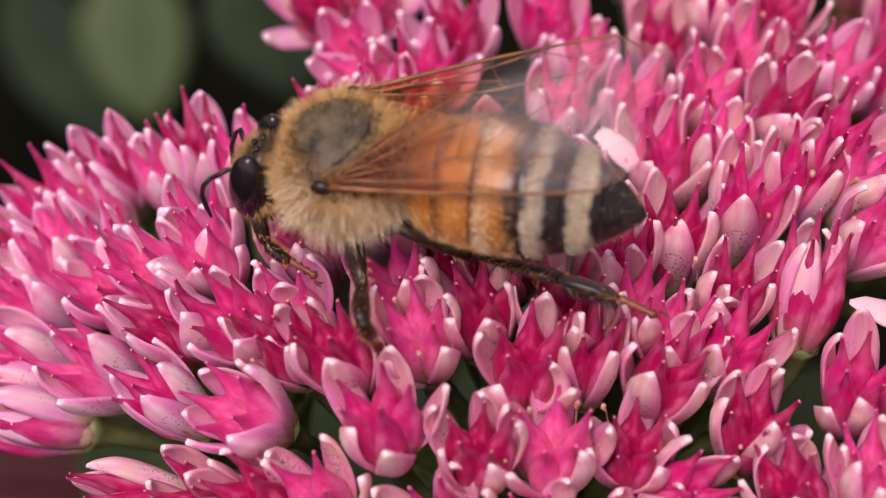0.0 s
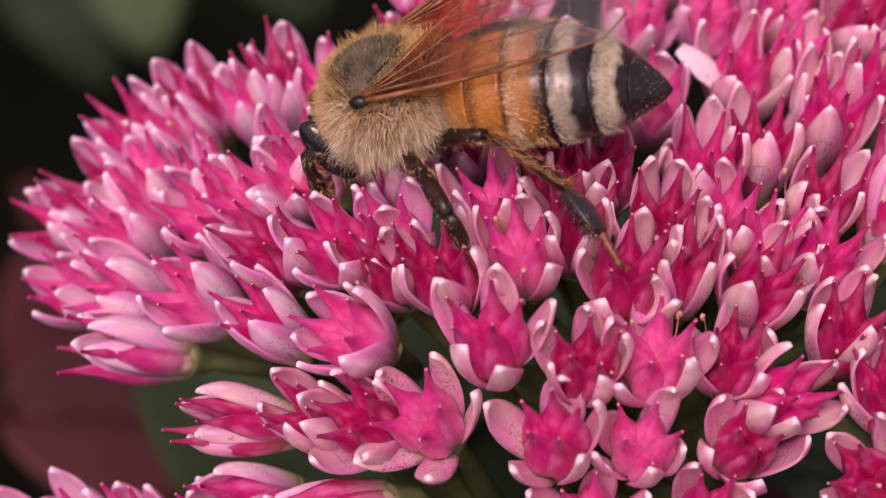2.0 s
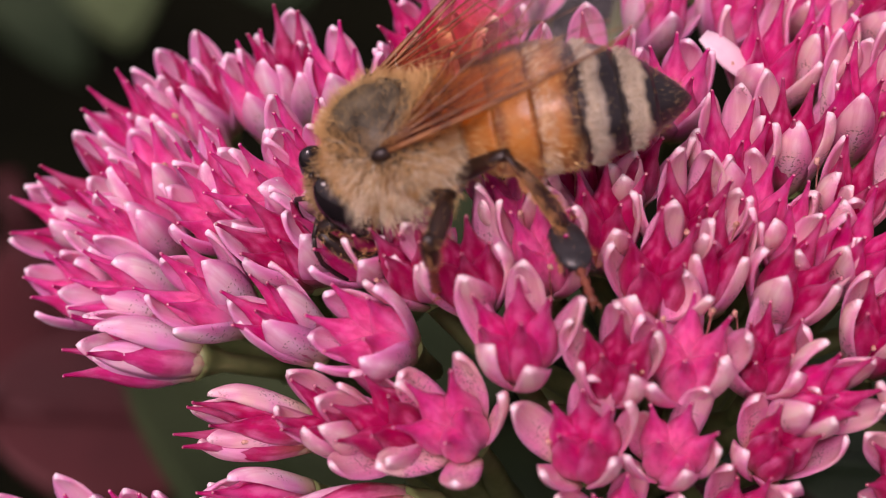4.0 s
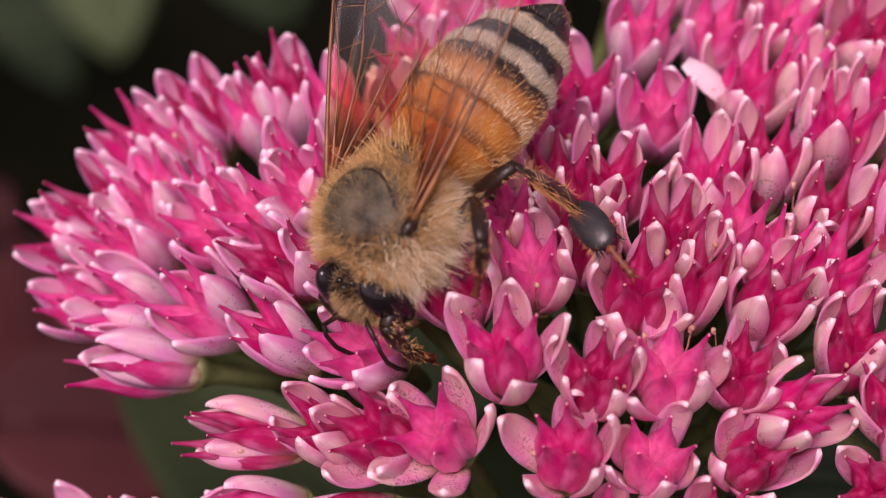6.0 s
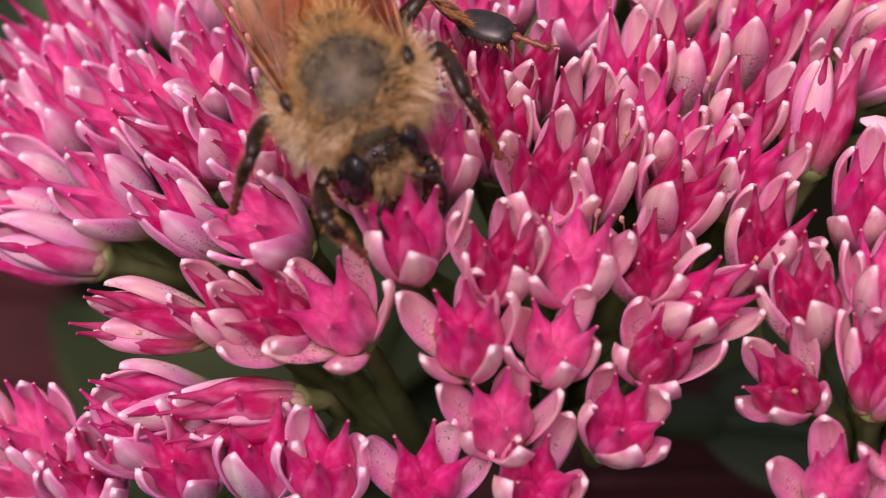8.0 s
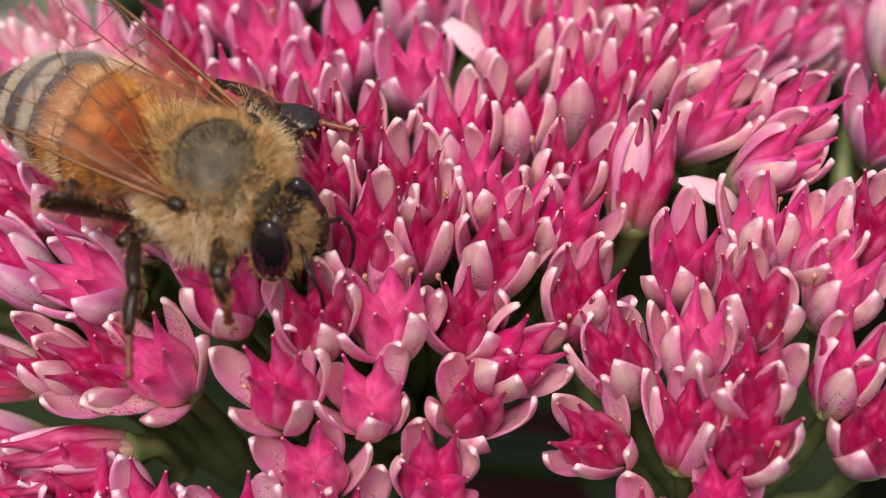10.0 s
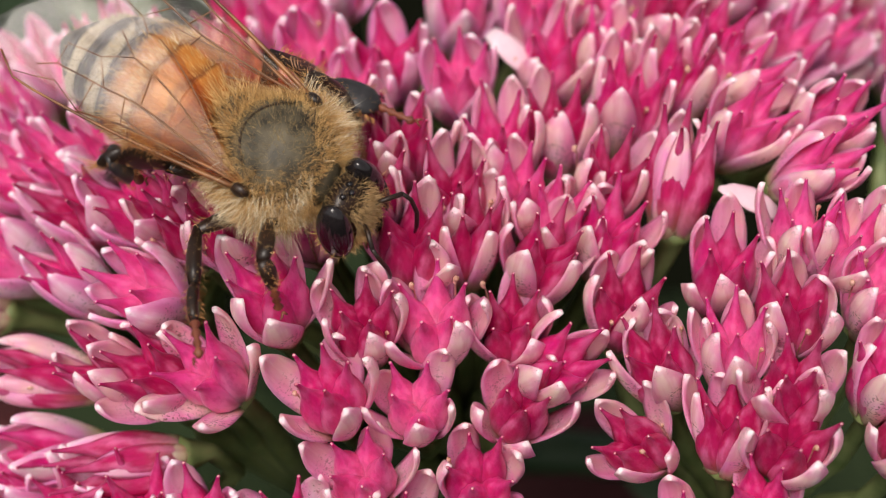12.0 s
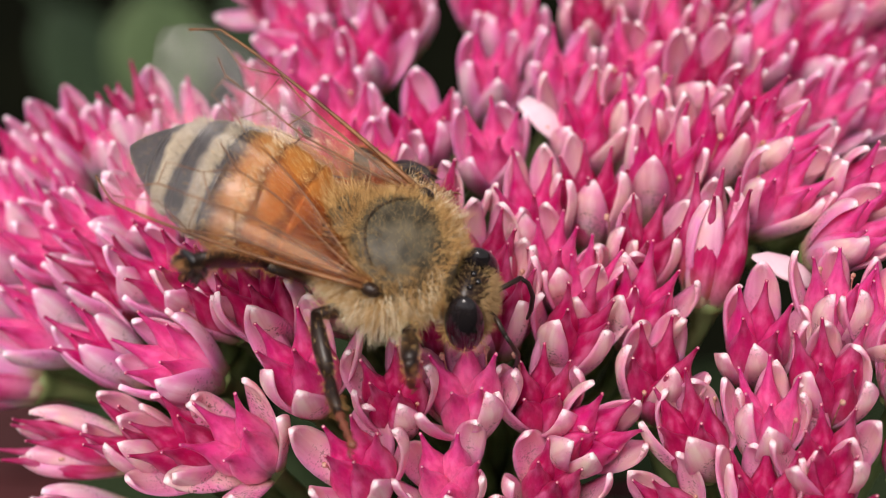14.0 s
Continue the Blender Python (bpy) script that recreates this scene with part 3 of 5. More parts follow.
# ---- the bee ----
BEE_ROWS = [
    (0.0, -1.26, 2.30, 5.62, -6.8, -0.7, 168.9),
    (0.5, -2.60, 2.71, 4.67, 0.3, 8.1, 168.9),
    (1.0, -2.55, 3.09, 4.30, 2.4, 13.5, 161.0),
    (1.5, -2.62, 3.63, 4.30, 1.5, 17.9, 163.1),
    (2.0, -3.20, 3.87, 3.87, 7.6, 13.6, 171.2),
    (2.5, -3.17, 3.62, 4.06, 3.8, 13.5, 174.1),
    (4.8, -3.77, 1.01, 3.63, 12.6, 9.9, 205.9),
    (5.0, -3.20, 1.03, 3.80, 12.1, 10.4, 212.1),
    (5.5, -3.56, -0.01, 3.34, 11.9, 15.8, 228.2),
    (6.0, -3.58, -0.53, 3.58, 17.0, 21.7, 231.8),
    (6.5, -3.70, -0.34, 3.65, 17.7, 24.9, 235.4),
    (7.0, -3.12, -0.11, 3.84, 23.1, 8.3, 263.5),
    (7.5, -3.85, -0.42, 3.52, 7.6, 6.6, 280.7),
    (8.0, -1.96, -0.96, 4.07, 13.3, 13.1, 293.0),
    (8.5, -0.58, -2.81, 3.67, 7.8, 0.5, 306.3),
    (8.7, -0.52, -3.05, 3.61, 5.6, 0.6, 309.8),
    (10.8, -0.47, -1.08, 4.23, 13.1, -0.6, 332.9),
    (11.0, -0.58, -0.91, 4.30, 15.2, 3.3, 328.2),
    (11.5, -0.21, -1.12, 4.33, 13.3, 4.3, 327.8),
    (12.0, -0.17, -0.93, 4.28, 16.2, 4.0, 327.2),
    (12.5, 0.02, -0.59, 4.40, 15.4, 6.6, 326.6),
    (13.0, 1.42, -0.85, 4.30, 10.8, 3.1, 330.3),
    (13.5, 1.92, -0.83, 4.49, 12.1, 4.4, 330.2),
    (14.0, 2.54, -2.06, 4.26, 11.2, 7.5, 339.2),
]
HEAD_ROWS = [(0.0, 2, -8.9, 0.5, 0.2), (0.5, 30, -0.2, 0.25, 0.4), (1.0, 36, 1.0, 0.3, 0.35), (1.5, 36, 1.7, 0.3, 0.35), (2.0, 37, 3.8, 0.3, 0.35), (2.5, 36, 4.6, 0.3, 0.35), (4.8, 17.6, 13.5, 0, 0.15), (5.0, 16.6, 13.0, 0, 0.15), (5.5, 13.6, 9.3, 0, 0.15), (6.0, 12.7, 8.5, 0, 0.15), (6.5, 12.2, 10.2, 0, 0.15), (7.0, 9.7, 11.4, 0.1, 0), (7.5, 9.3, 8.2, 0.1, 0), (8.0, 9.5, 12.2, 0.1, 0), (8.5, 8.1, 8.4, 0.1, 0), (8.7, 8.2, 7.7, 0.1, 0), (10.8, 6.1, 8.6, 0.4, 0), (11.0, 6.0, 9.5, 0.4, 0), (11.5, 4.4, 9.2, 0.4, 0), (12.0, 4.5, 9.4, 0.4, 0), (12.5, 4.7, 9.0, 0.4, 0), (13.0, 3.5, 9.9, 0.4, 0), (13.5, 2.6, 9.3, 0.4, 0), (14.0, 0.7, 11.2, 0.4, 0)]
ABDOMEN_ROWS = [(0.0, 4.7), (0.5, -0.7), (1.0, 2.5), (1.5, 3.9), (2.0, 0.2), (2.5, -0.5), (4.8, -6.8), (5.0, -5.5), (5.5, -1.6), (6.0, -0.5), (6.5, -0.7), (7.0, -0.8), (7.5, -0.2), (8.0, -0.1), (8.5, 0.0), (8.7, 0.1), (10.8, 0.9), (11.0, 1.7), (11.5, 2.2), (12.0, 1.9), (12.5, 3.0), (13.0, 3.4), (13.5, 4.7), (14.0, 7.3)]
FEET_L1 = [(0.0, -2.42, 0.87, 1.88), (0.5, -4.43, 2.22, -0.42), (1.0, -4.03, 2.54, -0.89), (1.5, -3.68, 2.98, -0.98), (2.0, -4.64, 2.64, -1.21), (2.5, -4.50, 2.64, -1.11), (4.8, -2.37, -0.97, 1.85), (5.0, -1.84, -1.81, 1.86), (5.5, -2.96, -1.99, -1.68), (6.0, -2.26, -2.36, -1.35), (6.5, -1.61, -1.93, 1.89), (7.0, -0.28, -3.05, 1.83), (7.5, 0.09, -3.49, 1.70), (8.0, 0.29, -1.44, -0.85), (8.5, 1.98, -3.85, -0.99), (8.7, 1.96, -4.05, -1.11), (10.8, 2.56, -0.53, -0.23), (11.0, 2.31, -0.31, -0.26), (11.5, 2.53, -0.63, -0.33), (12.0, 2.73, -0.28, -0.26), (12.5, 2.72, 0.08, -0.26), (13.0, 4.13, -0.45, -0.39), (13.5, 4.58, -0.30, -0.21), (14.0, 4.82, -1.09, -0.56)]
FEET_L2 = [(0.0, -0.34, -1.75, 2.07), (0.5, -0.32, -2.32, 2.00), (1.0, -0.44, -2.35, 1.98), (1.5, -0.50, -2.23, 2.00), (2.0, -0.54, -2.32, 1.97), (2.5, -0.52, -2.10, 2.01), (4.8, -1.15, -2.35, 1.90), (5.0, -1.12, -2.57, 1.85), (5.5, -1.06, -2.36, 1.91), (6.0, -1.03, -2.66, 1.85), (6.5, -0.92, -2.52, 1.90), (7.0, -0.62, -0.70, 2.12), (7.5, 2.75, -1.76, 1.80), (8.0, 2.80, -1.63, 1.79), (8.5, 2.98, -1.63, 1.76), (8.7, 2.86, -1.57, 1.80), (10.8, 1.98, 2.29, 0.68), (11.0, 2.00, 2.48, 0.86), (11.5, 2.27, 2.19, 0.74), (12.0, 2.47, 2.49, 0.91), (12.5, 2.54, 2.84, 0.97), (13.0, 3.74, 2.40, 0.55), (13.5, 4.20, 2.53, 0.82), (14.0, 4.06, 1.64, 0.52)]
FEET_R1 = [(0.0, -3.41, 4.11, 0.98), (0.5, -4.12, 3.79, -0.43), (1.0, -3.50, 4.05, -0.96), (1.5, -3.20, 4.50, -1.02), (2.0, -4.35, 4.20, -1.42), (2.5, -4.31, 4.23, -1.21), (4.8, -5.04, 0.10, -1.57), (5.0, -4.34, 0.05, -1.41), (5.5, -4.07, -0.88, -1.99), (6.0, -3.36, -1.28, -1.79), (6.5, -3.21, -0.86, -1.72), (7.0, -2.18, -1.91, -1.19), (7.5, -5.22, -2.14, 0.26), (8.0, -1.22, -5.25, 0.42), (8.5, -1.63, -5.18, 0.29), (8.7, -1.68, -5.14, 0.29), (10.8, 0.41, -4.50, 1.27), (11.0, 0.29, -4.53, 1.24), (11.5, 0.47, -4.48, 1.28), (12.0, 0.51, -4.92, 1.01), (12.5, 0.12, -4.64, 1.16), (13.0, 0.31, -4.63, 1.18), (13.5, 0.23, -4.79, 1.08), (14.0, 3.19, -3.91, 1.20)]
FEET_R2 = [(0.0, -1.19, 6.06, 1.09), (0.5, -1.96, 5.82, 0.21), (1.0, -1.12, 5.79, -0.24), (1.5, -0.95, 6.34, -0.15), (2.0, -2.26, 6.34, -0.92), (2.5, -2.38, 6.46, -0.55), (4.8, -4.48, 3.07, -1.39), (5.0, -4.11, 3.06, -1.20), (5.5, -4.71, 2.05, -1.60), (6.0, -4.14, 1.62, -1.42), (6.5, -4.18, 1.97, -1.28), (7.0, -4.32, 0.21, -1.49), (7.5, -6.39, -0.94, -1.30), (8.0, -5.37, -2.34, 0.04), (8.5, -5.24, -2.42, 0.04), (8.7, -5.48, -2.28, -0.06), (10.8, -2.28, -5.45, -0.38), (11.0, -2.44, -5.91, -1.01), (11.5, -2.54, -5.80, -0.95), (12.0, -2.24, -6.04, -1.04), (12.5, -2.47, -5.78, -0.87), (13.0, -2.03, -5.52, -0.31), (13.5, -1.65, -5.68, -0.27), (14.0, 1.41, -6.13, -0.02)]
FEET_R3 = [(0.0, 4.95, 3.00, 1.05), (0.5, 3.97, 2.93, 1.18), (1.0, 4.15, 2.23, 1.22), (1.5, 4.23, 3.01, 1.14), (2.0, 3.53, 3.88, 1.20), (2.5, 3.55, 4.21, 1.16), (4.8, 1.77, 4.53, 1.16), (5.0, 1.93, 5.16, 1.20), (5.5, 0.34, 5.53, 1.24), (6.0, 0.32, 5.18, 1.27), (6.5, -0.10, 5.63, 1.23), (7.0, -2.48, 6.32, 0.97), (7.5, -6.07, 5.64, 0.41), (8.0, -5.20, 4.89, 0.62), (8.5, -4.98, 1.44, 0.26), (8.7, -5.29, 0.83, 0.24), (10.8, -5.46, -0.82, -0.13), (11.0, -5.67, -0.01, 0.07), (11.5, -5.41, -0.26, 0.07), (12.0, -5.24, 0.14, 0.26), (12.5, -5.19, 0.57, 0.32), (13.0, -3.81, -0.38, 0.75), (13.5, -3.35, -0.25, 0.98), (14.0, -2.92, -2.30, 0.40)]
# joints of the legs in the bee's own space, where they show
KNEE_L2 = [(0.0, -1.08, 3.36, -1.51), (0.5, -1.32, 3.12, -0.76), (1.0, -1.36, 3.06, -0.66), (1.5, -1.51, 3.07, -0.96), (2.0, -1.44, 3.10, -0.94), (2.5, -1.33, 3.15, -0.85), (4.8, -1.16, 2.86, -0.08), (5.0, -1.16, 2.86, -0.08), (5.5, -1.37, 2.45, 0.20), (6.0, -1.46, 2.51, 0.08), (6.5, -1.04, 2.64, 0.23), (7.0, -0.10, 3.35, -0.49), (7.5, -0.27, 3.42, -0.70), (8.0, 0.01, 2.98, 0.12), (8.5, -0.93, 2.74, 0.20), (8.7, -0.93, 2.74, 0.20)]
ANKLE_L2 = [(0.0, -1.60, 5.09, -0.66), (0.5, -2.44, 4.77, -0.55), (1.0, -2.75, 4.48, -0.93), (1.5, -2.73, 4.64, -1.11), (2.0, -2.50, 4.76, -1.32), (2.5, -2.18, 4.96, -0.92), (4.8, 0.10, 4.41, -0.16), (5.0, 0.10, 4.41, -0.16), (5.5, -0.13, 3.97, 0.58), (6.0, -0.26, 4.05, 0.49), (6.5, 0.06, 4.30, 0.45), (7.0, 1.81, 3.40, 0.09), (7.5, 1.28, 4.62, -0.30), (8.0, 2.00, 3.00, 0.25), (8.5, 0.90, 2.81, 1.00), (8.7, 0.90, 2.81, 1.00)]
TOE_L2 = [(0.0, -1.79, 4.40, -3.27), (0.5, -2.58, 4.26, -3.20), (1.0, -3.11, 4.22, -3.59), (1.5, -2.77, 4.62, -3.81), (2.0, -3.03, 4.78, -3.96), (2.5, -2.68, 5.04, -3.57), (4.8, 0.72, 3.80, -2.72), (5.0, 0.72, 3.80, -2.72), (5.5, 0.48, 3.21, -1.93), (6.0, 0.74, 3.26, -1.89), (6.5, 1.20, 3.55, -1.87), (7.0, 1.00, 1.80, -1.93), (7.5, 2.53, 6.04, -2.23), (8.0, 3.11, 3.63, -2.13), (8.5, 1.45, 2.91, -1.64), (8.7, 1.45, 2.91, -1.64)]
KNEE_L3 = [(0.0, -3.69, 0.65, -2.69), (0.5, -3.85, 0.61, -2.34), (1.0, -3.06, 2.26, 0.29), (1.5, -3.28, 2.25, 0.03), (2.0, -3.38, 2.32, -0.21), (2.5, -3.12, 2.45, 0.05), (4.8, -3.06, 2.36, 0.22), (5.0, -3.06, 2.36, 0.22), (5.5, -3.03, 2.54, 0.06), (6.0, -3.08, 2.70, -0.25), (6.5, -3.78, 1.82, -0.59), (7.0, -3.44, 2.47, -0.58), (7.5, -2.32, 3.21, -0.19), (8.0, -1.92, 3.21, 0.09), (8.5, -2.30, 2.93, 0.26), (8.7, -2.30, 2.93, 0.26), (10.8, -1.81, 3.17, 0.20), (11.0, -1.81, 3.17, 0.20), (11.5, -2.13, 2.97, 0.32), (12.0, -1.90, 2.67, 0.72), (12.5, -1.29, 2.41, 1.01), (13.0, -2.44, 2.66, 0.47), (13.5, -2.71, 2.67, 0.26), (14.0, -2.37, 3.05, 0.04)]
ANKLE_L3 = [(0.0, -6.56, 1.34, -2.11), (0.5, -6.76, 1.38, -2.38), (1.0, -5.02, 1.68, -1.91), (1.5, -5.09, 2.19, -2.37), (2.0, -5.61, 2.63, -2.19), (2.5, -5.16, 2.83, -2.12), (4.8, -3.91, 2.65, -2.64), (5.0, -3.91, 2.65, -2.64), (5.5, -3.89, 3.31, -2.71), (6.0, -3.70, 3.05, -3.16), (6.5, -4.92, 1.42, -3.34), (7.0, -4.11, 2.94, -3.47), (7.5, -3.13, 5.41, -2.06), (8.0, -2.48, 4.20, -2.69), (8.5, -3.38, 5.08, -1.55), (8.7, -3.38, 5.08, -1.55), (10.8, -0.65, 3.91, -2.47), (11.0, -0.65, 3.91, -2.47), (11.5, -0.98, 4.02, -2.25), (12.0, -1.09, 3.71, -1.98), (12.5, -0.85, 3.32, -1.82), (13.0, -1.70, 3.91, -2.16), (13.5, -1.86, 3.62, -2.45), (14.0, -2.11, 4.46, -2.60)]
TOE_L3 = [(0.0, -9.72, 1.66, -2.42), (0.5, -9.84, 1.74, -3.16), (1.0, -7.43, 3.35, -3.20), (1.5, -7.25, 3.95, -3.94), (2.0, -7.51, 4.75, -3.65), (2.5, -6.97, 5.22, -3.24), (4.8, -3.82, 5.75, -3.46), (5.0, -3.82, 5.75, -3.46), (5.5, -2.88, 6.30, -3.22), (6.0, -2.59, 5.96, -3.88), (6.5, -5.51, 4.55, -3.61), (7.0, -3.08, 5.92, -4.02), (7.5, -1.49, 8.16, -2.19), (8.0, -0.21, 6.45, -2.62), (8.5, -0.50, 6.35, -0.95), (8.7, -0.50, 6.35, -0.95), (10.8, 2.42, 4.79, -2.73), (11.0, 2.42, 4.79, -2.73), (11.5, 2.11, 4.79, -2.44), (12.0, 1.94, 4.48, -2.67), (12.5, 2.16, 4.15, -2.51), (13.0, 1.36, 3.40, -1.36), (13.5, 1.10, 2.88, -1.48), (14.0, 0.61, 3.56, -1.18)]
KNEE_R1 = [(7.0, 2.37, -1.13, 0.05), (8.0, 2.50, -1.89, -0.64), (8.5, 1.74, -1.90, 0.04), (8.7, 1.74, -1.90, 0.04), (10.8, 1.78, -1.92, 0.00), (11.0, 1.78, -1.92, 0.00), (11.5, 1.37, -1.96, 0.10), (12.0, 1.34, -2.01, 0.06), (12.5, 1.69, -2.36, -0.50), (13.0, 1.19, -2.37, -0.36), (13.5, 0.77, -2.60, -1.58), (14.0, 1.76, -2.13, -0.19)]
ANKLE_R1 = [(7.0, 3.75, -0.79, 0.99), (8.0, 4.02, -2.09, 0.09), (8.5, 2.90, -2.89, 0.80), (8.7, 2.90, -2.89, 0.80), (10.8, 2.78, -3.23, 0.43), (11.0, 2.78, -3.23, 0.43), (11.5, 2.36, -3.23, 0.65), (12.0, 2.30, -3.29, 0.64), (12.5, 2.59, -3.68, 0.09), (13.0, 1.72, -3.97, -0.62), (13.5, 1.19, -4.07, -0.84), (14.0, 2.41, -3.39, 0.75)]
TOE_R1 = [(7.0, 3.28, -1.89, -0.61), (8.0, 4.83, -1.46, -1.63), (8.5, 2.70, -3.24, -1.16), (8.7, 2.70, -3.24, -1.16), (10.8, 3.46, -3.50, -1.43), (11.0, 3.46, -3.50, -1.43), (11.5, 2.95, -3.56, -1.23), (12.0, 3.12, -3.86, -1.09), (12.5, 4.10, -4.97, 0.32), (13.0, 1.97, -5.63, 0.46), (13.5, 1.56, -5.72, 0.24), (14.0, 2.51, -3.26, -1.24)]
KNEE_R2 = [(8.0, 0.34, -2.70, 0.37), (8.5, -1.03, -2.64, 0.24), (8.7, -1.03, -2.64, 0.24), (10.8, -0.21, -3.12, -0.06), (11.0, -0.21, -3.12, -0.06), (11.5, -0.56, -3.24, -0.36), (12.0, -0.55, -3.24, -0.36), (12.5, -0.37, -3.26, -0.33), (13.0, -1.28, -3.13, -0.72), (13.5, -1.47, -3.12, -1.05), (14.0, -0.96, -2.84, 0.07)]
ANKLE_R2 = [(8.0, 1.93, -3.38, 1.38), (8.5, 0.12, -4.17, 0.80), (8.7, 0.12, -4.17, 0.80), (10.8, 1.04, -4.68, -0.15), (11.0, 1.04, -4.68, -0.15), (11.5, 0.74, -4.76, -0.24), (12.0, 0.66, -4.82, -0.12), (12.5, 0.77, -4.88, -0.09), (13.0, -0.46, -4.93, -0.44), (13.5, -0.78, -4.96, -0.70), (14.0, 0.25, -4.38, -0.37)]
TOE_R2 = [(8.0, 2.09, -4.72, -0.96), (8.5, -1.45, -5.01, -1.23), (8.7, -1.45, -5.01, -1.23), (10.8, 2.59, -6.89, -0.18), (11.0, 2.59, -6.89, -0.18), (11.5, 2.45, -6.82, 0.05), (12.0, 2.37, -6.88, 0.23), (12.5, 2.42, -7.01, 0.08), (13.0, 0.82, -7.29, -0.13), (13.5, 0.43, -7.35, -0.34), (14.0, 1.95, -6.45, -0.06)]
KNEE_R3 = [(10.8, -1.49, -2.22, 1.11), (11.0, -1.49, -2.22, 1.11), (11.5, -2.09, -2.30, 0.93), (12.0, -2.07, -2.38, 0.88), (12.5, -1.72, -2.44, 0.94), (13.0, -1.73, -2.42, 0.95), (13.5, -2.30, -2.29, 0.84), (14.0, -2.93, -2.18, 0.49)]
ANKLE_R3 = [(10.8, -2.03, -3.86, 3.56), (11.0, -2.03, -3.86, 3.56), (11.5, -2.39, -3.91, 3.44), (12.0, -2.35, -3.89, 3.46), (12.5, -2.14, -4.03, 3.45), (13.0, -3.24, -4.30, 2.74), (13.5, -3.63, -4.16, 2.78), (14.0, -4.19, -3.97, 2.54)]
TOE_R3 = [(10.8, -2.24, -2.92, 0.51), (11.0, -2.24, -2.92, 0.51), (11.5, -2.49, -2.80, 0.44), (12.0, -2.60, -2.94, 0.41), (12.5, -2.24, -3.11, 0.39), (13.0, -4.46, -3.48, -0.10), (13.5, -4.82, -3.79, -0.17), (14.0, -5.25, -3.13, -0.37)]


def shell_material():
    """Amber, black and cream rings along the abdomen."""
    m, n, l, b = material("abdomen_shell", 0.30)
    c = n.new("ShaderNodeTexCoord")
    wob = noise_node(n, l, 1300, 4)
    s = n.new("ShaderNodeSeparateXYZ")
    l.new(c.outputs["Object"], s.inputs[0])
    add = n.new("ShaderNodeMath")
    add.operation = "MULTIPLY_ADD"
    l.new(wob.outputs[0], add.inputs[0])
    add.inputs[1].default_value = 0.75 * MM
    l.new(s.outputs["X"], add.inputs[2])
    r = n.new("ShaderNodeMapRange")
    r.inputs["From Min"].default_value, r.inputs["From Max"].default_value = 0.37 * MM, -6.8 * MM
    l.new(add.outputs[0], r.inputs["Value"])
    amber, rust, black, cream = (0.46, 0.16, 0.025), (0.20, 0.06, 0.014), (0.016, 0.013, 0.014), (0.52, 0.44, 0.31)
    band = ramp(n, [(0.0, (0.20, 0.08, 0.02)), (0.06, amber), (0.15, amber), (0.18, rust), (0.22, (0.52, 0.20, 0.035)), (0.30, amber), (0.335, rust), (0.37, (0.56, 0.24, 0.06)), (0.44, (0.40, 0.15, 0.035)), (0.485, (0.06, 0.024, 0.012)), (0.535, black), (0.56, cream), (0.60, (0.36, 0.31, 0.24)), (0.63, black), (0.705, black), (0.735, cream), (0.77, cream), (0.80, black), (1.0, black)])
    l.new(r.outputs[0], band.inputs[0])
    grit = noise_node(n, l, 5200, 2)
    dots = ramp(n, [(0.68, (0, 0, 0)), (0.76, (0.35, 0.35, 0.35))])
    l.new(grit.outputs[0], dots.inputs[0])
    l.new(mix(n, l, "MIX", dots.outputs[0], band.outputs[0], (0.06, 0.03, 0.015)), b.inputs["Base Color"])
    bump(n, l, grit.outputs[0], b, 0.03 * MM, 0.4)
    return m


def hair_material(name, root, tip, rough=0.6):
    m, n, l, b = material(name, rough)
    g = n.new("ShaderNodeNewGeometry")
    r = ramp(n, [(0.0, root), (1.0, tip)])
    l.new(g.outputs["Random Per Island"], r.inputs[0])
    l.new(r.outputs[0], b.inputs["Base Color"])
    return m


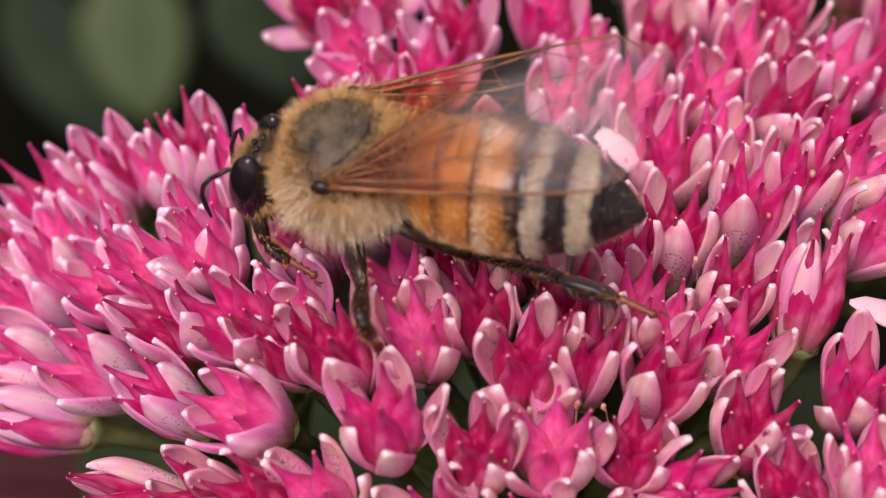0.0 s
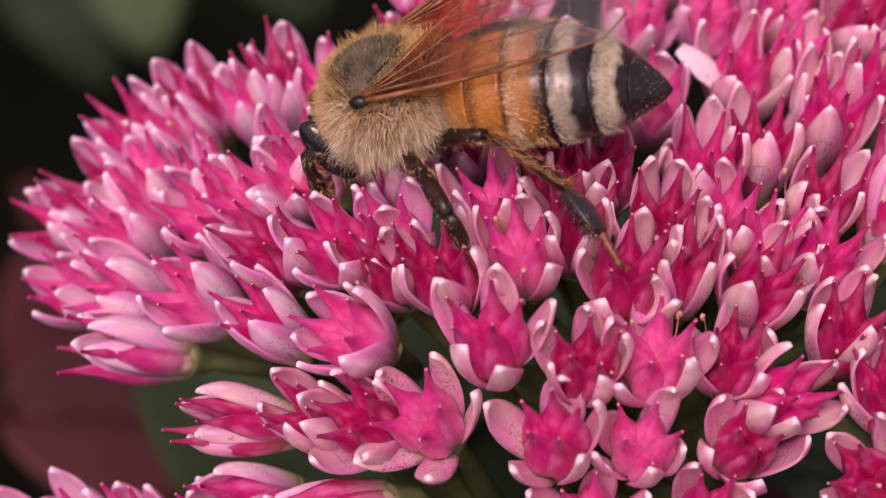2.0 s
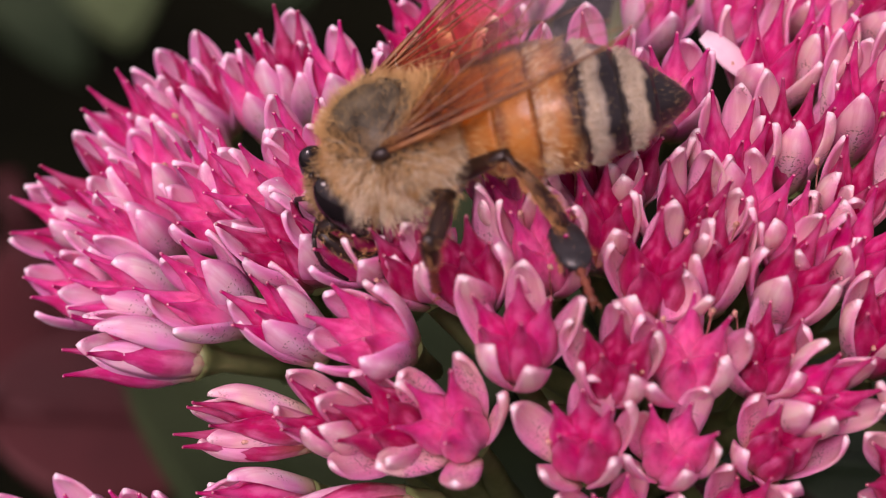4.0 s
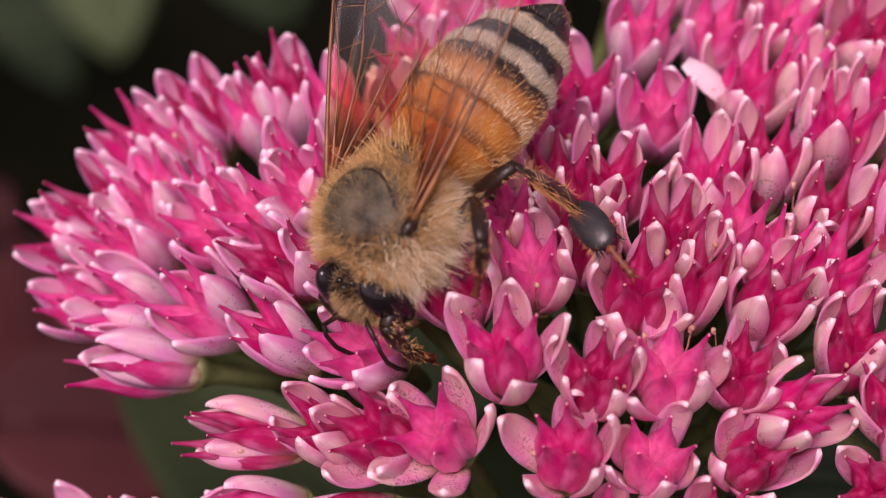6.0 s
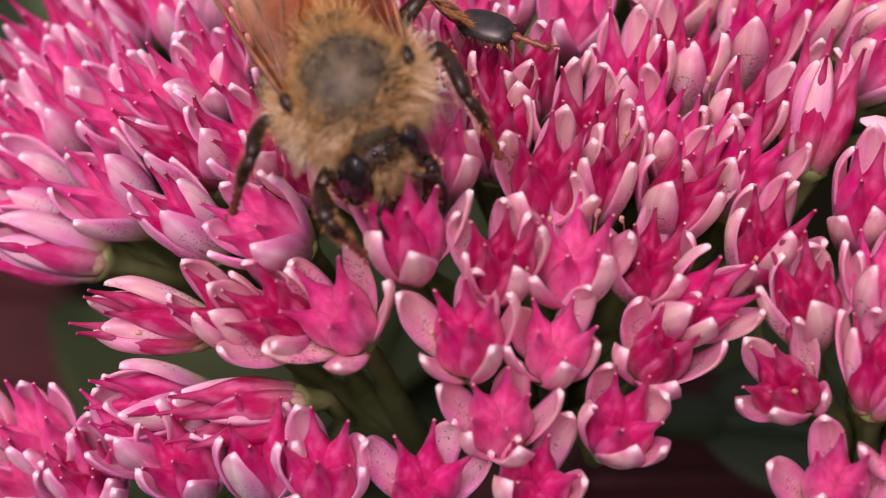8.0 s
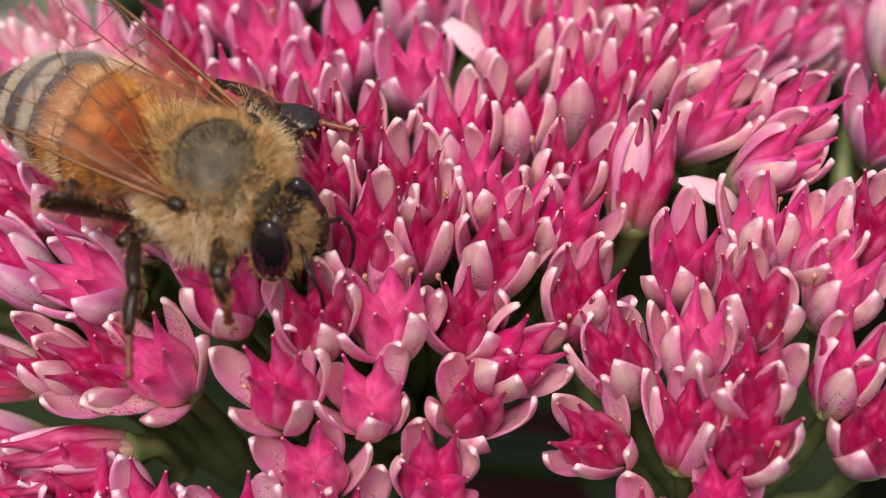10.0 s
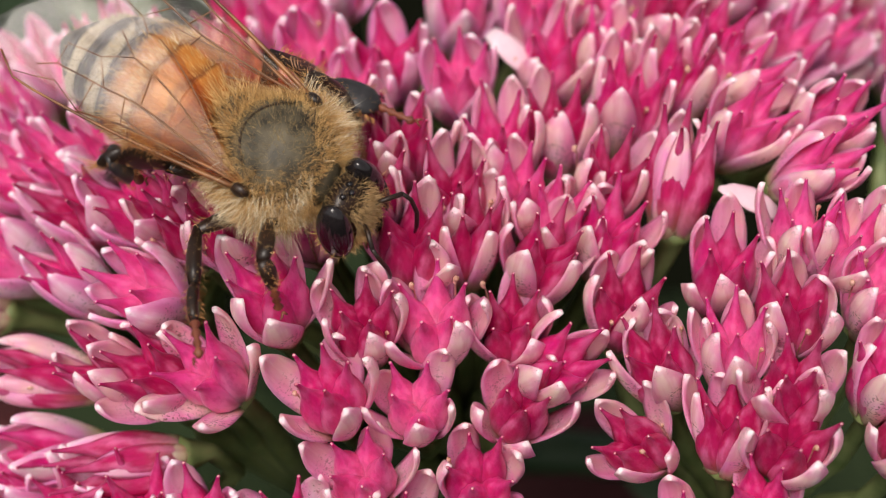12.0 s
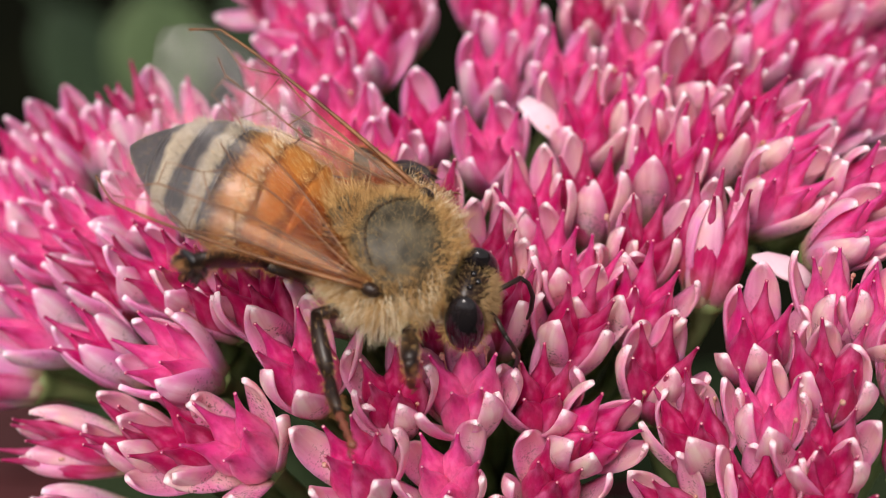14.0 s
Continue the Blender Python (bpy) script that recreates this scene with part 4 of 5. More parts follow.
def wing_material():
    m = bpy.data.materials.new("wing_membrane")
    m.use_nodes = True
    n, l = m.node_tree.nodes, m.node_tree.links
    n.remove(n["Principled BSDF"])
    clear, gloss, film, both, top = n.new("ShaderNodeBsdfTransparent"), n.new("ShaderNodeBsdfGlossy"), n.new("ShaderNodeBsdfDiffuse"), n.new("ShaderNodeMixShader"), n.new("ShaderNodeMixShader")
    tint = ramp(n, [(0.0, (0.80, 0.56, 0.32)), (0.28, (0.93, 0.80, 0.62)), (0.5, (0.99, 0.98, 0.97))])
    l.new(along(n, l, "X", 9.4 * MM), tint.inputs[0])
    l.new(tint.outputs[0], clear.inputs[0])
    film.inputs[0].default_value = (0.84, 0.78, 0.82, 1)
    gloss.inputs["Roughness"].default_value = 0.22
    # whitish diffuse film, stronger outwards, painted in for the sky's sheen
    painted_sheen = ramp(n, [(0.0, (0.006, 0.006, 0.006)), (0.48, (0.011, 0.011, 0.011)), (0.72, (0.032, 0.032, 0.032))], "EASE")
    l.new(along(n, l, "X", 9.4 * MM), painted_sheen.inputs[0])
    l.new(painted_sheen.outputs[0], both.inputs[0])
    l.new(clear.outputs[0], both.inputs[1])
    l.new(film.outputs[0], both.inputs[2])
    f = n.new("ShaderNodeFresnel")
    f.inputs["IOR"].default_value = 1.5
    pleat = n.new("ShaderNodeMapping")
    pleat.inputs["Scale"].default_value = (0.4, 1, 1)
    l.new(n.new("ShaderNodeTexCoord").outputs["Object"], pleat.inputs[0])
    wrinkle = noise_node(n, l, 340, 1, pleat.outputs[0])
    b = n.new("ShaderNodeBump")
    b.inputs["Distance"].default_value, b.inputs["Strength"].default_value = 0.5 * MM, 0.9
    l.new(wrinkle.outputs[0], b.inputs["Height"])
    l.new(b.outputs[0], gloss.inputs["Normal"])
    half = n.new("ShaderNodeMath")
    half.operation, half.inputs[1].default_value = "MULTIPLY", 0.8
    l.new(f.outputs[0], half.inputs[0])
    most = n.new("ShaderNodeMath")
    most.operation, most.inputs[1].default_value = "MINIMUM", 0.011
    l.new(half.outputs[0], most.inputs[0])
    l.new(most.outputs[0], top.inputs[0])
    l.new(both.outputs[0], top.inputs[1])
    l.new(gloss.outputs[0], top.inputs[2])
    l.new(top.outputs[0], n["Material Output"].inputs["Surface"])
    return m


SHELL = shell_material()
CHITIN = plain_material("dark_chitin", (0.008, 0.005, 0.004), (0.032, 0.015, 0.009), 1500, 0.36, 0.02 * MM, 0.4)
LEG_BROWN = plain_material("reddish_tarsus", (0.10, 0.024, 0.012), (0.27, 0.075, 0.04), 1500, 0.4, 0.02 * MM)
DISC = plain_material("thorax_skin", (0.016, 0.014, 0.010), (0.15, 0.125, 0.08), 1500, 0.5, 0.06 * MM, 0.28)
# dark chitin of the hind feet, greyed in its colour for reflected sky
SKY_GREYED = plain_material("sky_greyed_chitin", (0.012, 0.011, 0.012), (0.036, 0.034, 0.037), 2600, 0.32, 0.02 * MM, 0.45)
EYE = plain_material("compound_eye", (0.006, 0.005, 0.006), (0.020, 0.016, 0.017), 900, 0.09)
VEIN = plain_material("wing_vein", (0.08, 0.027, 0.009), (0.34, 0.14, 0.045), 1200, 0.4)
WING = wing_material()
TAN_HAIR = hair_material("tan_hair", (0.36, 0.18, 0.05), (0.92, 0.62, 0.27))
PALE_HAIR = hair_material("pale_hair", (0.64, 0.49, 0.27), (0.99, 0.91, 0.70))
OLIVE_HAIR = hair_material("olive_hair", (0.19, 0.125, 0.05), (0.64, 0.45, 0.20))
FAWN_HAIR = hair_material("fawn_hair", (0.26, 0.15, 0.06), (0.62, 0.42, 0.21))
ASH_HAIR = hair_material("ash_hair", (0.30, 0.25, 0.17), (0.76, 0.67, 0.52))
RUST_HAIR = hair_material("rust_hair", (0.40, 0.16, 0.05), (0.70, 0.36, 0.14))
FUZZ = np.random.RandomState(7)


def fur(name, parent, mat, roots, ways, lengths, width, droop=(0, 0, 0), loose=0.35, label="", tufts=0):
    """Fine tapering hairs in one mesh; roots and lengths in millimetres. tufts: hairs whose tips draw their neighbours together."""
    roots, ways, lengths = np.array(roots), np.array(ways), np.array(lengths)
    ways = ways + FUZZ.normal(0, loose, ways.shape)
    ways /= np.linalg.norm(ways, axis=1)[:, None]
    side = np.cross(ways, FUZZ.normal(0, 1, ways.shape))
    side /= np.linalg.norm(side, axis=1)[:, None]
    bend = FUZZ.normal(0, 0.16, ways.shape) + np.array(droop)
    long = lengths[:, None]
    middle = roots + ways * long * 0.55 + bend * long * 0.25
    end = roots + ways * long + bend * long
    if tufts:
        lead = FUZZ.choice(len(roots), tufts, replace=False)
        nearest = lead[np.argmin(((roots[:, None, :] - roots[None, lead, :]) ** 2).sum(axis=2), axis=1)]
        pull = FUZZ.uniform(0.25, 0.75, (len(roots), 1))
        middle = middle + (end[nearest] - end) * pull * 0.25
        end = end + (end[nearest] - end) * pull
    w = width * side
    v = np.stack([roots - w, roots + w, middle + w * 0.75, middle - w * 0.75, end], axis=1).reshape(-1, 3) * MM
    k = np.arange(len(roots))[:, None] * 5
    faces = [tuple(q) for q in (k + np.array([0, 1, 2, 3])).tolist()] + [tuple(q) for q in (k + np.array([3, 2, 4])).tolist()]
    me = bpy.data.meshes.new(name)
    me.from_pydata(v.tolist(), [], faces)
    me.update()
    return tagged(hang(name, me, mat, parent, label), kind="stuff")


def on_egg(count, centre, size, keep):
    """Random places on an ellipsoid and the normals there, where keep(unit vectors) holds."""
    u = FUZZ.normal(0, 1, (count, 3))
    u /= np.linalg.norm(u, axis=1)[:, None]
    u = u[keep(u)]
    n = u / np.array(size)
    return np.array(centre) + u * np.array(size), n / np.linalg.norm(n, axis=1)[:, None], u


def egg(centre, size, rings=18, sides=26, dent=None):
    """An ellipsoid with its poles along x."""
    out = []
    for i in range(rings + 1):
        a = math.pi * (0.02 + 0.96 * i / rings)
        out.append([])
        for j in range(sides):
            p = Vector((math.cos(a), math.sin(a) * math.cos(2 * math.pi * j / sides), math.sin(a) * math.sin(2 * math.pi * j / sides)))
            k = dent(p) if dent else 1
            out[-1].append((centre[0] + p.x * size[0] * k, centre[1] + p.y * size[1] * k, centre[2] + p.z * size[2] * k))
    return skin(out[::-1])


bee = tagged(new("honey_bee"), "honey bee with tan fur and banded amber abdomen on flowers", "bee")
T_AT, T_SIZE = (0.25, 0, 0.05), (2.0, 2.0, 1.72)
thorax = hang("thorax", egg(T_AT, T_SIZE, 20, 30, lambda p: 1 - 0.05 * math.exp(-((p.x - 0.0) / 0.06) ** 2) * max(0, p.z)), DISC, bee, "grey-brown thorax with a bare dorsal disc")


def disc_of(u):
    return ((u[:, 0] - 0.12) / 0.72) ** 2 + (u[:, 1] / 0.80) ** 2 + ((u[:, 2] - 1) / 0.75) ** 2 * 0.5 < 0.45 + 0.75 * FUZZ.rand(len(u))


r, n, u = on_egg(34000, T_AT, T_SIZE, lambda u: ~disc_of(u) & (u[:, 0] < 0.93))
fur("fur", thorax, TAN_HAIR, r, n * 0.8 + np.array([-0.1, 0, 0.12]), FUZZ.uniform(0.26, 0.76, len(r)) * (0.72 + 0.5 * (u[:, 2] < 0.3)) * (1 - 0.15 * (u[:, 0] > 0.6)), 0.0052, (0, 0, 0.1), tufts=1300)
r, n, u = on_egg(15000, T_AT, T_SIZE, lambda u: (u[:, 2] + FUZZ.normal(0, 0.16, len(u)) < 0.28) & (u[:, 2] > -0.8) & (u[:, 0] < 0.88))
fur("fur", thorax, PALE_HAIR, r, n * 0.8 + np.array([0, 0, -0.10]), FUZZ.uniform(0.45, 1.2, len(r)) * (1 - 0.4 * (u[:, 0] > 0.6)), 0.0075, (0, 0, -0.1), tufts=260)
r, n, u = on_egg(11000, T_AT, T_SIZE, lambda u: disc_of(u) & (FUZZ.rand(len(u)) < 0.85))
fur("fur", thorax, OLIVE_HAIR, r, n + np.array([-0.15, 0, 0.1]), FUZZ.uniform(0.12, 0.36, len(r)), 0.004)
hang("scutellum", egg((-1.35, 0, 0.95), (0.62, 1.05, 0.5), 10, 18), DISC, thorax, "rounded rear plate of the thorax")
r, n, u = on_egg(1500, (-1.35, 0, 0.95), (0.62, 1.05, 0.5), lambda u: u[:, 2] > -0.3)
fur("fur", thorax, TAN_HAIR, r, n + np.array([-0.3, 0, 0.2]), FUZZ.uniform(0.4, 0.8, len(r)), 0.011)
seam = []
for k in range(13):
    y = -0.66 + 0.11 * k
    x = -0.40 + 0.85 * y * y
    seam.append(tuple(T_AT[i] + T_SIZE[i] * 1.004 * q for i, q in enumerate((x, y, math.sqrt(1 - x * x - y * y)))))
hang("seam", skin(tube(seam, [0.02] + [0.045] * 11 + [0.02], 6)), CHITIN, thorax, "dark curved seam across the thorax")
for side in (1, -1):
    hang("tegula", egg((0.40, 1.86 * side, 0.95), (0.34, 0.22, 0.26), 8, 12), CHITIN, thorax, "small dark plate over the wing root")

# the head, with its neck at its own origin
head = new("head", egg((0.55, 0, -0.70), (0.66, 1.22, 1.10), 14, 24, lambda p: 1 - 0.16 * max(0, -p.z) * abs(p.y)))
head.data.materials.append(CHITIN)
head.parent = bee
tagged(head, "dark furry head bowed towards the flower")
for side in (1, -1):
    rings = []
    for i in range(15):
        a = math.pi * (0.03 + 0.94 * i / 14)
        rings.append([(0.70 + 0.62 * math.sin(a) * math.cos(b) - 0.06 * math.cos(a), side * (1.02 + 0.44 * math.sin(a) * math.sin(b)) - side * 0.16 * math.cos(a), -0.52 + 1.22 * math.cos(a)) for b in (2 * math.pi * j / 18 for j in range(18))])
    hang("eye", skin(rings if side < 0 else rings[::-1]), EYE, head, "large glossy black compound eye")
    scape = [(1.28, 0.32 * side, -0.62), (1.62, 0.62 * side, -0.55), (1.98, 1.05 * side, -0.62)]
    whip = [(1.98, 1.05 * side, -0.62), (2.22, 1.12 * side, -0.95), (2.42, 1.06 * side, -1.55), (2.42, 0.96 * side, -2.25), (2.34, 0.92 * side, -2.75)]
    hang("antenna", skin(tube(scape, [0.075, 0.085, 0.08], 8)), CHITIN, head, "black elbowed antenna")
    hang("antenna_whip", skin(tube(whip, [0.065, 0.075, 0.08, 0.08, 0.05], 8)), CHITIN, head)
    hang("mandible", skin(tube([(1.0, 0.32 * side, -1.62), (1.1, 0.30 * side, -1.9), (1.12, 0.10 * side, -2.12)], [0.2, 0.17, 0.07], 8)), LEG_BROWN, head)
for x, y in ((0.85, 0), (0.66, 0.24), (0.66, -0.24)):
    hang("ocellus", egg((x, y, 0.38), (0.11, 0.11, 0.1), 6, 10), EYE, head)
hang("tongue", skin(tube([(1.0, 0, -1.75), (1.1, 0, -2.4), (1.05, 0, -3.3)], [0.16, 0.10, 0.04], 8)), LEG_BROWN, head, "brown tongue reaching into a floret")
r, n, u = on_egg(15000, (0.60, 0, -0.72), (0.72, 1.3, 1.15), lambda u: (np.abs(u[:, 1]) < 0.50) & (u[:, 0] > -0.1) & (u[:, 2] + FUZZ.normal(0, 0.12, len(u)) < 0.62))
fur("fur", head, FAWN_HAIR, r, n + np.array([0.1, 0, 0.1]), FUZZ.uniform(0.18, 0.46, len(r)), 0.008, tufts=160)
r, n, u = on_egg(7000, (0.62, 0, -0.62), (0.70, 1.5, 1.3), lambda u: (u[:, 2] < -0.25) & (np.abs(u[:, 1]) + FUZZ.rand(len(u)) * 0.3 < 0.95))
fur("fur", head, TAN_HAIR, r, n, FUZZ.uniform(0.2, 0.5, len(r)), 0.009)
r, n, u = on_egg(1500, (0.60, 0, -0.72), (0.70, 1.2, 1.12), lambda u: (u[:, 2] > 0.3) & (np.abs(u[:, 1]) < 0.6))
fur("fur", head, OLIVE_HAIR, r, n, FUZZ.uniform(0.15, 0.35, len(r)), 0.007)

# the abdomen in six overlapping plates, its joint at its own origin
A_LONG = 7.15


def girth(s):
    return float(np.interp(s, [0, 0.05, 0.14, 0.28, 0.45, 0.62, 0.78, 0.90, 0.97, 1], [0.85, 1.45, 1.90, 2.10, 2.12, 1.92, 1.46, 0.85, 0.38, 0.05]))


def spine(s):
    return -A_LONG * s, 0.16 * math.sin(math.pi * s) - 0.62 * s * s


abdomen = new("abdomen", skin(tube([(0.5, 0, 0), (0.1, 0, 0), (-0.5, 0, 0)], [0.45, 0.6, 0.8], 12)))
abdomen.data.materials.append(CHITIN)
abdomen.parent = bee
tagged(abdomen, "pointed abdomen ringed in amber, cream and black")
CUTS = [0.015, 0.15, 0.315, 0.50, 0.675, 0.83, 1.0]
for k in range(6):
    a, b = CUTS[k], CUTS[k + 1]
    rings = []
    for i in range(9):
        s = a + (b - a) * i / 8 * (1.09 if k < 5 else 1)
        g = girth(s) * (0.965 + 0.05 * i / 8) if k < 5 else girth(s) * 0.97
        x, z = spine(s)
        rings.append([(x, g * math.cos(t), z + g * 0.86 * math.sin(t)) for t in (2 * math.pi * j / 32 for j in range(32))])
    if k < 5:
        x, z = spine(s)
        rings.append([(x + 0.03, 0.955 * g * math.cos(t), z + 0.955 * g * 0.86 * math.sin(t)) for t in (2 * math.pi * j / 32 for j in range(32))])
    hang("plate", skin(rings[::-1]), SHELL, abdomen)


def abdomen_hair(count, low, high, mat, shortest, longest, under=-1.0, lie=1.0):
    s = FUZZ.uniform(low, high, count)
    t = FUZZ.uniform(0, 2 * math.pi, count)
    keep = np.sin(t) > under
    s, t = s[keep], t[keep]
    g = np.array([girth(q) for q in s])
    c = np.array([spine(q) for q in s])
    roots = np.stack([c[:, 0], g * np.cos(t), c[:, 1] + 0.86 * g * np.sin(t)], axis=1)
    out = np.stack([np.full(len(t), -lie), np.cos(t), np.sin(t)], axis=1)
    fur("fur", abdomen, mat, roots, out, FUZZ.uniform(shortest, longest, len(s)), 0.006, loose=0.25)


abdomen_hair(2600, 0.53, 0.59, ASH_HAIR, 0.12, 0.28, -0.9, 1.6)
abdomen_hair(2200, 0.70, 0.765, ASH_HAIR, 0.12, 0.26, -0.9, 1.6)
abdomen_hair(5200, 0.03, 0.50, TAN_HAIR, 0.12, 0.30, -0.8, 1.3)
abdomen_hair(1800, 0.33, 0.40, PALE_HAIR, 0.12, 0.26, -0.8, 1.4)
abdomen_hair(1300, 0.10, 0.60, TAN_HAIR, 0.08, 0.20, -1.0, 1.8)
abdomen_hair(700, 0.60, 0.98, OLIVE_HAIR, 0.08, 0.18, -1.0, 1.8)
abdomen_hair(900, 0.0, 0.10, TAN_HAIR, 0.4, 0.8, -0.3)


# wings: root at the origin, tip along x, trailing edge towards +y times side
def wing(name, side, length, wide, root, veins, label):
    n = 22
    top = []
    for i in range(n + 1):
        s = i / n
        front = -0.05 * wide * math.sin(math.pi * s) + 0.28 * wide * max(0, (s - 0.82) / 0.18) ** 2.2
        hind = wide * (0.10 + 0.90 * math.sin(math.pi * 0.5 * min(1, s / 0.62)) ** 1.25) * (1 - 0.62 * max(0, (s - 0.70) / 0.30) ** 2.4)
        top.append([(length * s, side * (front + (hind - front) * j / 8), 0.05 * math.sin(5 * j / 8 + 2 * s) * (1 - 0.5 * s) + 0.5 * s * s * 0.6) for j in range(9)])
    ring = [r + [(p[0], p[1], p[2] - 0.012) for p in r[::-1]] for r in top]
    ob = new(name, skin(ring if side < 0 else ring[::-1]))
    ob.data.materials.append(WING)
    ob.parent = bee
    tagged(ob, label)

    def at(s, c):
        i = min(n - 1, int(s * n))
        f = s * n - i
        j = min(7, int(c * 8))
        g = c * 8 - j
        p = [Vector(top[i + a][j + b]) for a in (0, 1) for b in (0, 1)]
        return p[0].lerp(p[2], f).lerp(p[1].lerp(p[3], f), g)
    for thick, line in veins:
        points = []
        for (s0, c0), (s1, c1) in zip(line, line[1:]):
            m = max(2, int(abs(s1 - s0) * 14))
            points += [at(s0 + (s1 - s0) * q / m, c0 + (c1 - c0) * q / m) for q in range(m)]
        points.append(at(*line[-1]))
        slim = 0.9 if thick > 0.08 else 0.64
        hang("vein", skin(tube(points, [thick * slim * max(0.45, 1.15 - 0.8 * p.x / length) for p in points], 6)), VEIN, ob)
    return ob


FORE = [(0.085, [(0, 0), (0.3, 0), (0.62, 0), (0.85, 0.0), (0.93, 0.12)]), (0.065, [(0.0, 0.35), (0.2, 0.16), (0.45, 0.09), (0.60, 0.02)]),
        (0.045, [(0.60, 0.02), (0.72, 0.16), (0.86, 0.06)]), (0.055, [(0.0, 0.45), (0.25, 0.36), (0.42, 0.34), (0.56, 0.30), (0.74, 0.30), (0.80, 0.22)]),
        (0.05, [(0.0, 0.6), (0.3, 0.66), (0.52, 0.66), (0.60, 0.80)]), (0.04, [(0.42, 0.34), (0.44, 0.66)]), (0.04, [(0.56, 0.30), (0.62, 0.52), (0.52, 0.66)]),
        (0.04, [(0.45, 0.09), (0.48, 0.32)]), (0.035, [(0.62, 0.52), (0.74, 0.50), (0.74, 0.30)]), (0.035, [(0.60, 0.04), (0.60, 0.30)]), (0.045, [(0.0, 0.8), (0.25, 0.93), (0.48, 0.95)])]
HIND = [(0.06, [(0, 0), (0.4, 0), (0.75, 0.02)]), (0.045, [(0, 0.3), (0.3, 0.26), (0.52, 0.22), (0.78, 0.30)]), (0.04, [(0, 0.5), (0.35, 0.55), (0.62, 0.62)]), (0.03, [(0.46, 0.24), (0.44, 0.56)]), (0.03, [(0.0, 0.75), (0.3, 0.85)])]
WING_ROOT = (0.36, 1.88, 1.02)
wings = {}
for side in (1, -1):
    wings[side, "fore"] = wing("forewing", side, 9.4, 3.5, WING_ROOT, FORE, "clear amber-tinted forewing with brown veins")
    wings[side, "hind"] = wing("hindwing", side, 6.3, 2.3, WING_ROOT, HIND, "smaller clear hindwing under the forewing")

# legs: coxa fixed to the thorax, then thigh, shin and foot, each along its own x
LEG_SIZES = {"1": (1.9, 1.7, 2.0, (1.15, 0.75, -1.35)), "2": (2.6, 2.0, 2.7, (-0.1, 0.95, -1.5)), "3": (2.8, 3.0, 3.2, (-1.25, 0.9, -1.35))}


def limb(name, length, radii, flat, mat, parent, label=""):
    n = len(radii)
    me = skin(tube([(length * i / (n - 1), 0, 0.06 * math.sin(math.pi * i / (n - 1))) for i in range(n)], radii, 12, flat, Vector((0, 1, 0))))
    return hang(name, me, mat, parent, label)


def limb_hair(ob, length, radius, count, mat, longest, start=0.0, end=1.0):
    x = FUZZ.uniform(start * length, end * length, count)
    t = FUZZ.uniform(0, 2 * math.pi, count)
    out = np.stack([np.full(count, 0.7), np.cos(t), np.sin(t)], axis=1)
    roots = np.stack([x, radius * np.cos(t), radius * np.sin(t)], axis=1)
    fur("fur", ob, mat, roots, out, FUZZ.uniform(0.3 * longest, longest, count), 0.008)


def fringe(ob, length, radius, count, mat, longest):
    """Long hairs along both edges of a flat limb."""
    x = FUZZ.uniform(0.2 * length, length, count)
    side = FUZZ.choice([-1.0, 1.0], count)
    roots = np.stack([x, side * radius * (0.6 + 0.4 * x / length), FUZZ.normal(0, 0.06, count)], axis=1)
    out = np.stack([np.full(count, 0.8), side, np.full(count, 0.25)], axis=1)
    fur("fringe", ob, mat, roots, out, FUZZ.uniform(0.4 * longest, longest, count), 0.009, loose=0.2)


def brush(ob, length):
    """Short black bristles under a hind foot."""
    x = FUZZ.uniform(0.1 * length, 0.95 * length, 500)
    y = FUZZ.uniform(-0.46, 0.46, 500)
    roots = np.stack([x, y, np.full(500, -0.1)], axis=1)
    out = np.stack([np.full(500, 0.6), y * 0.8, np.full(500, -0.8)], axis=1)
    fur("brush", ob, CHITIN, roots, out, FUZZ.uniform(0.15, 0.4, 500), 0.012, loose=0.2)


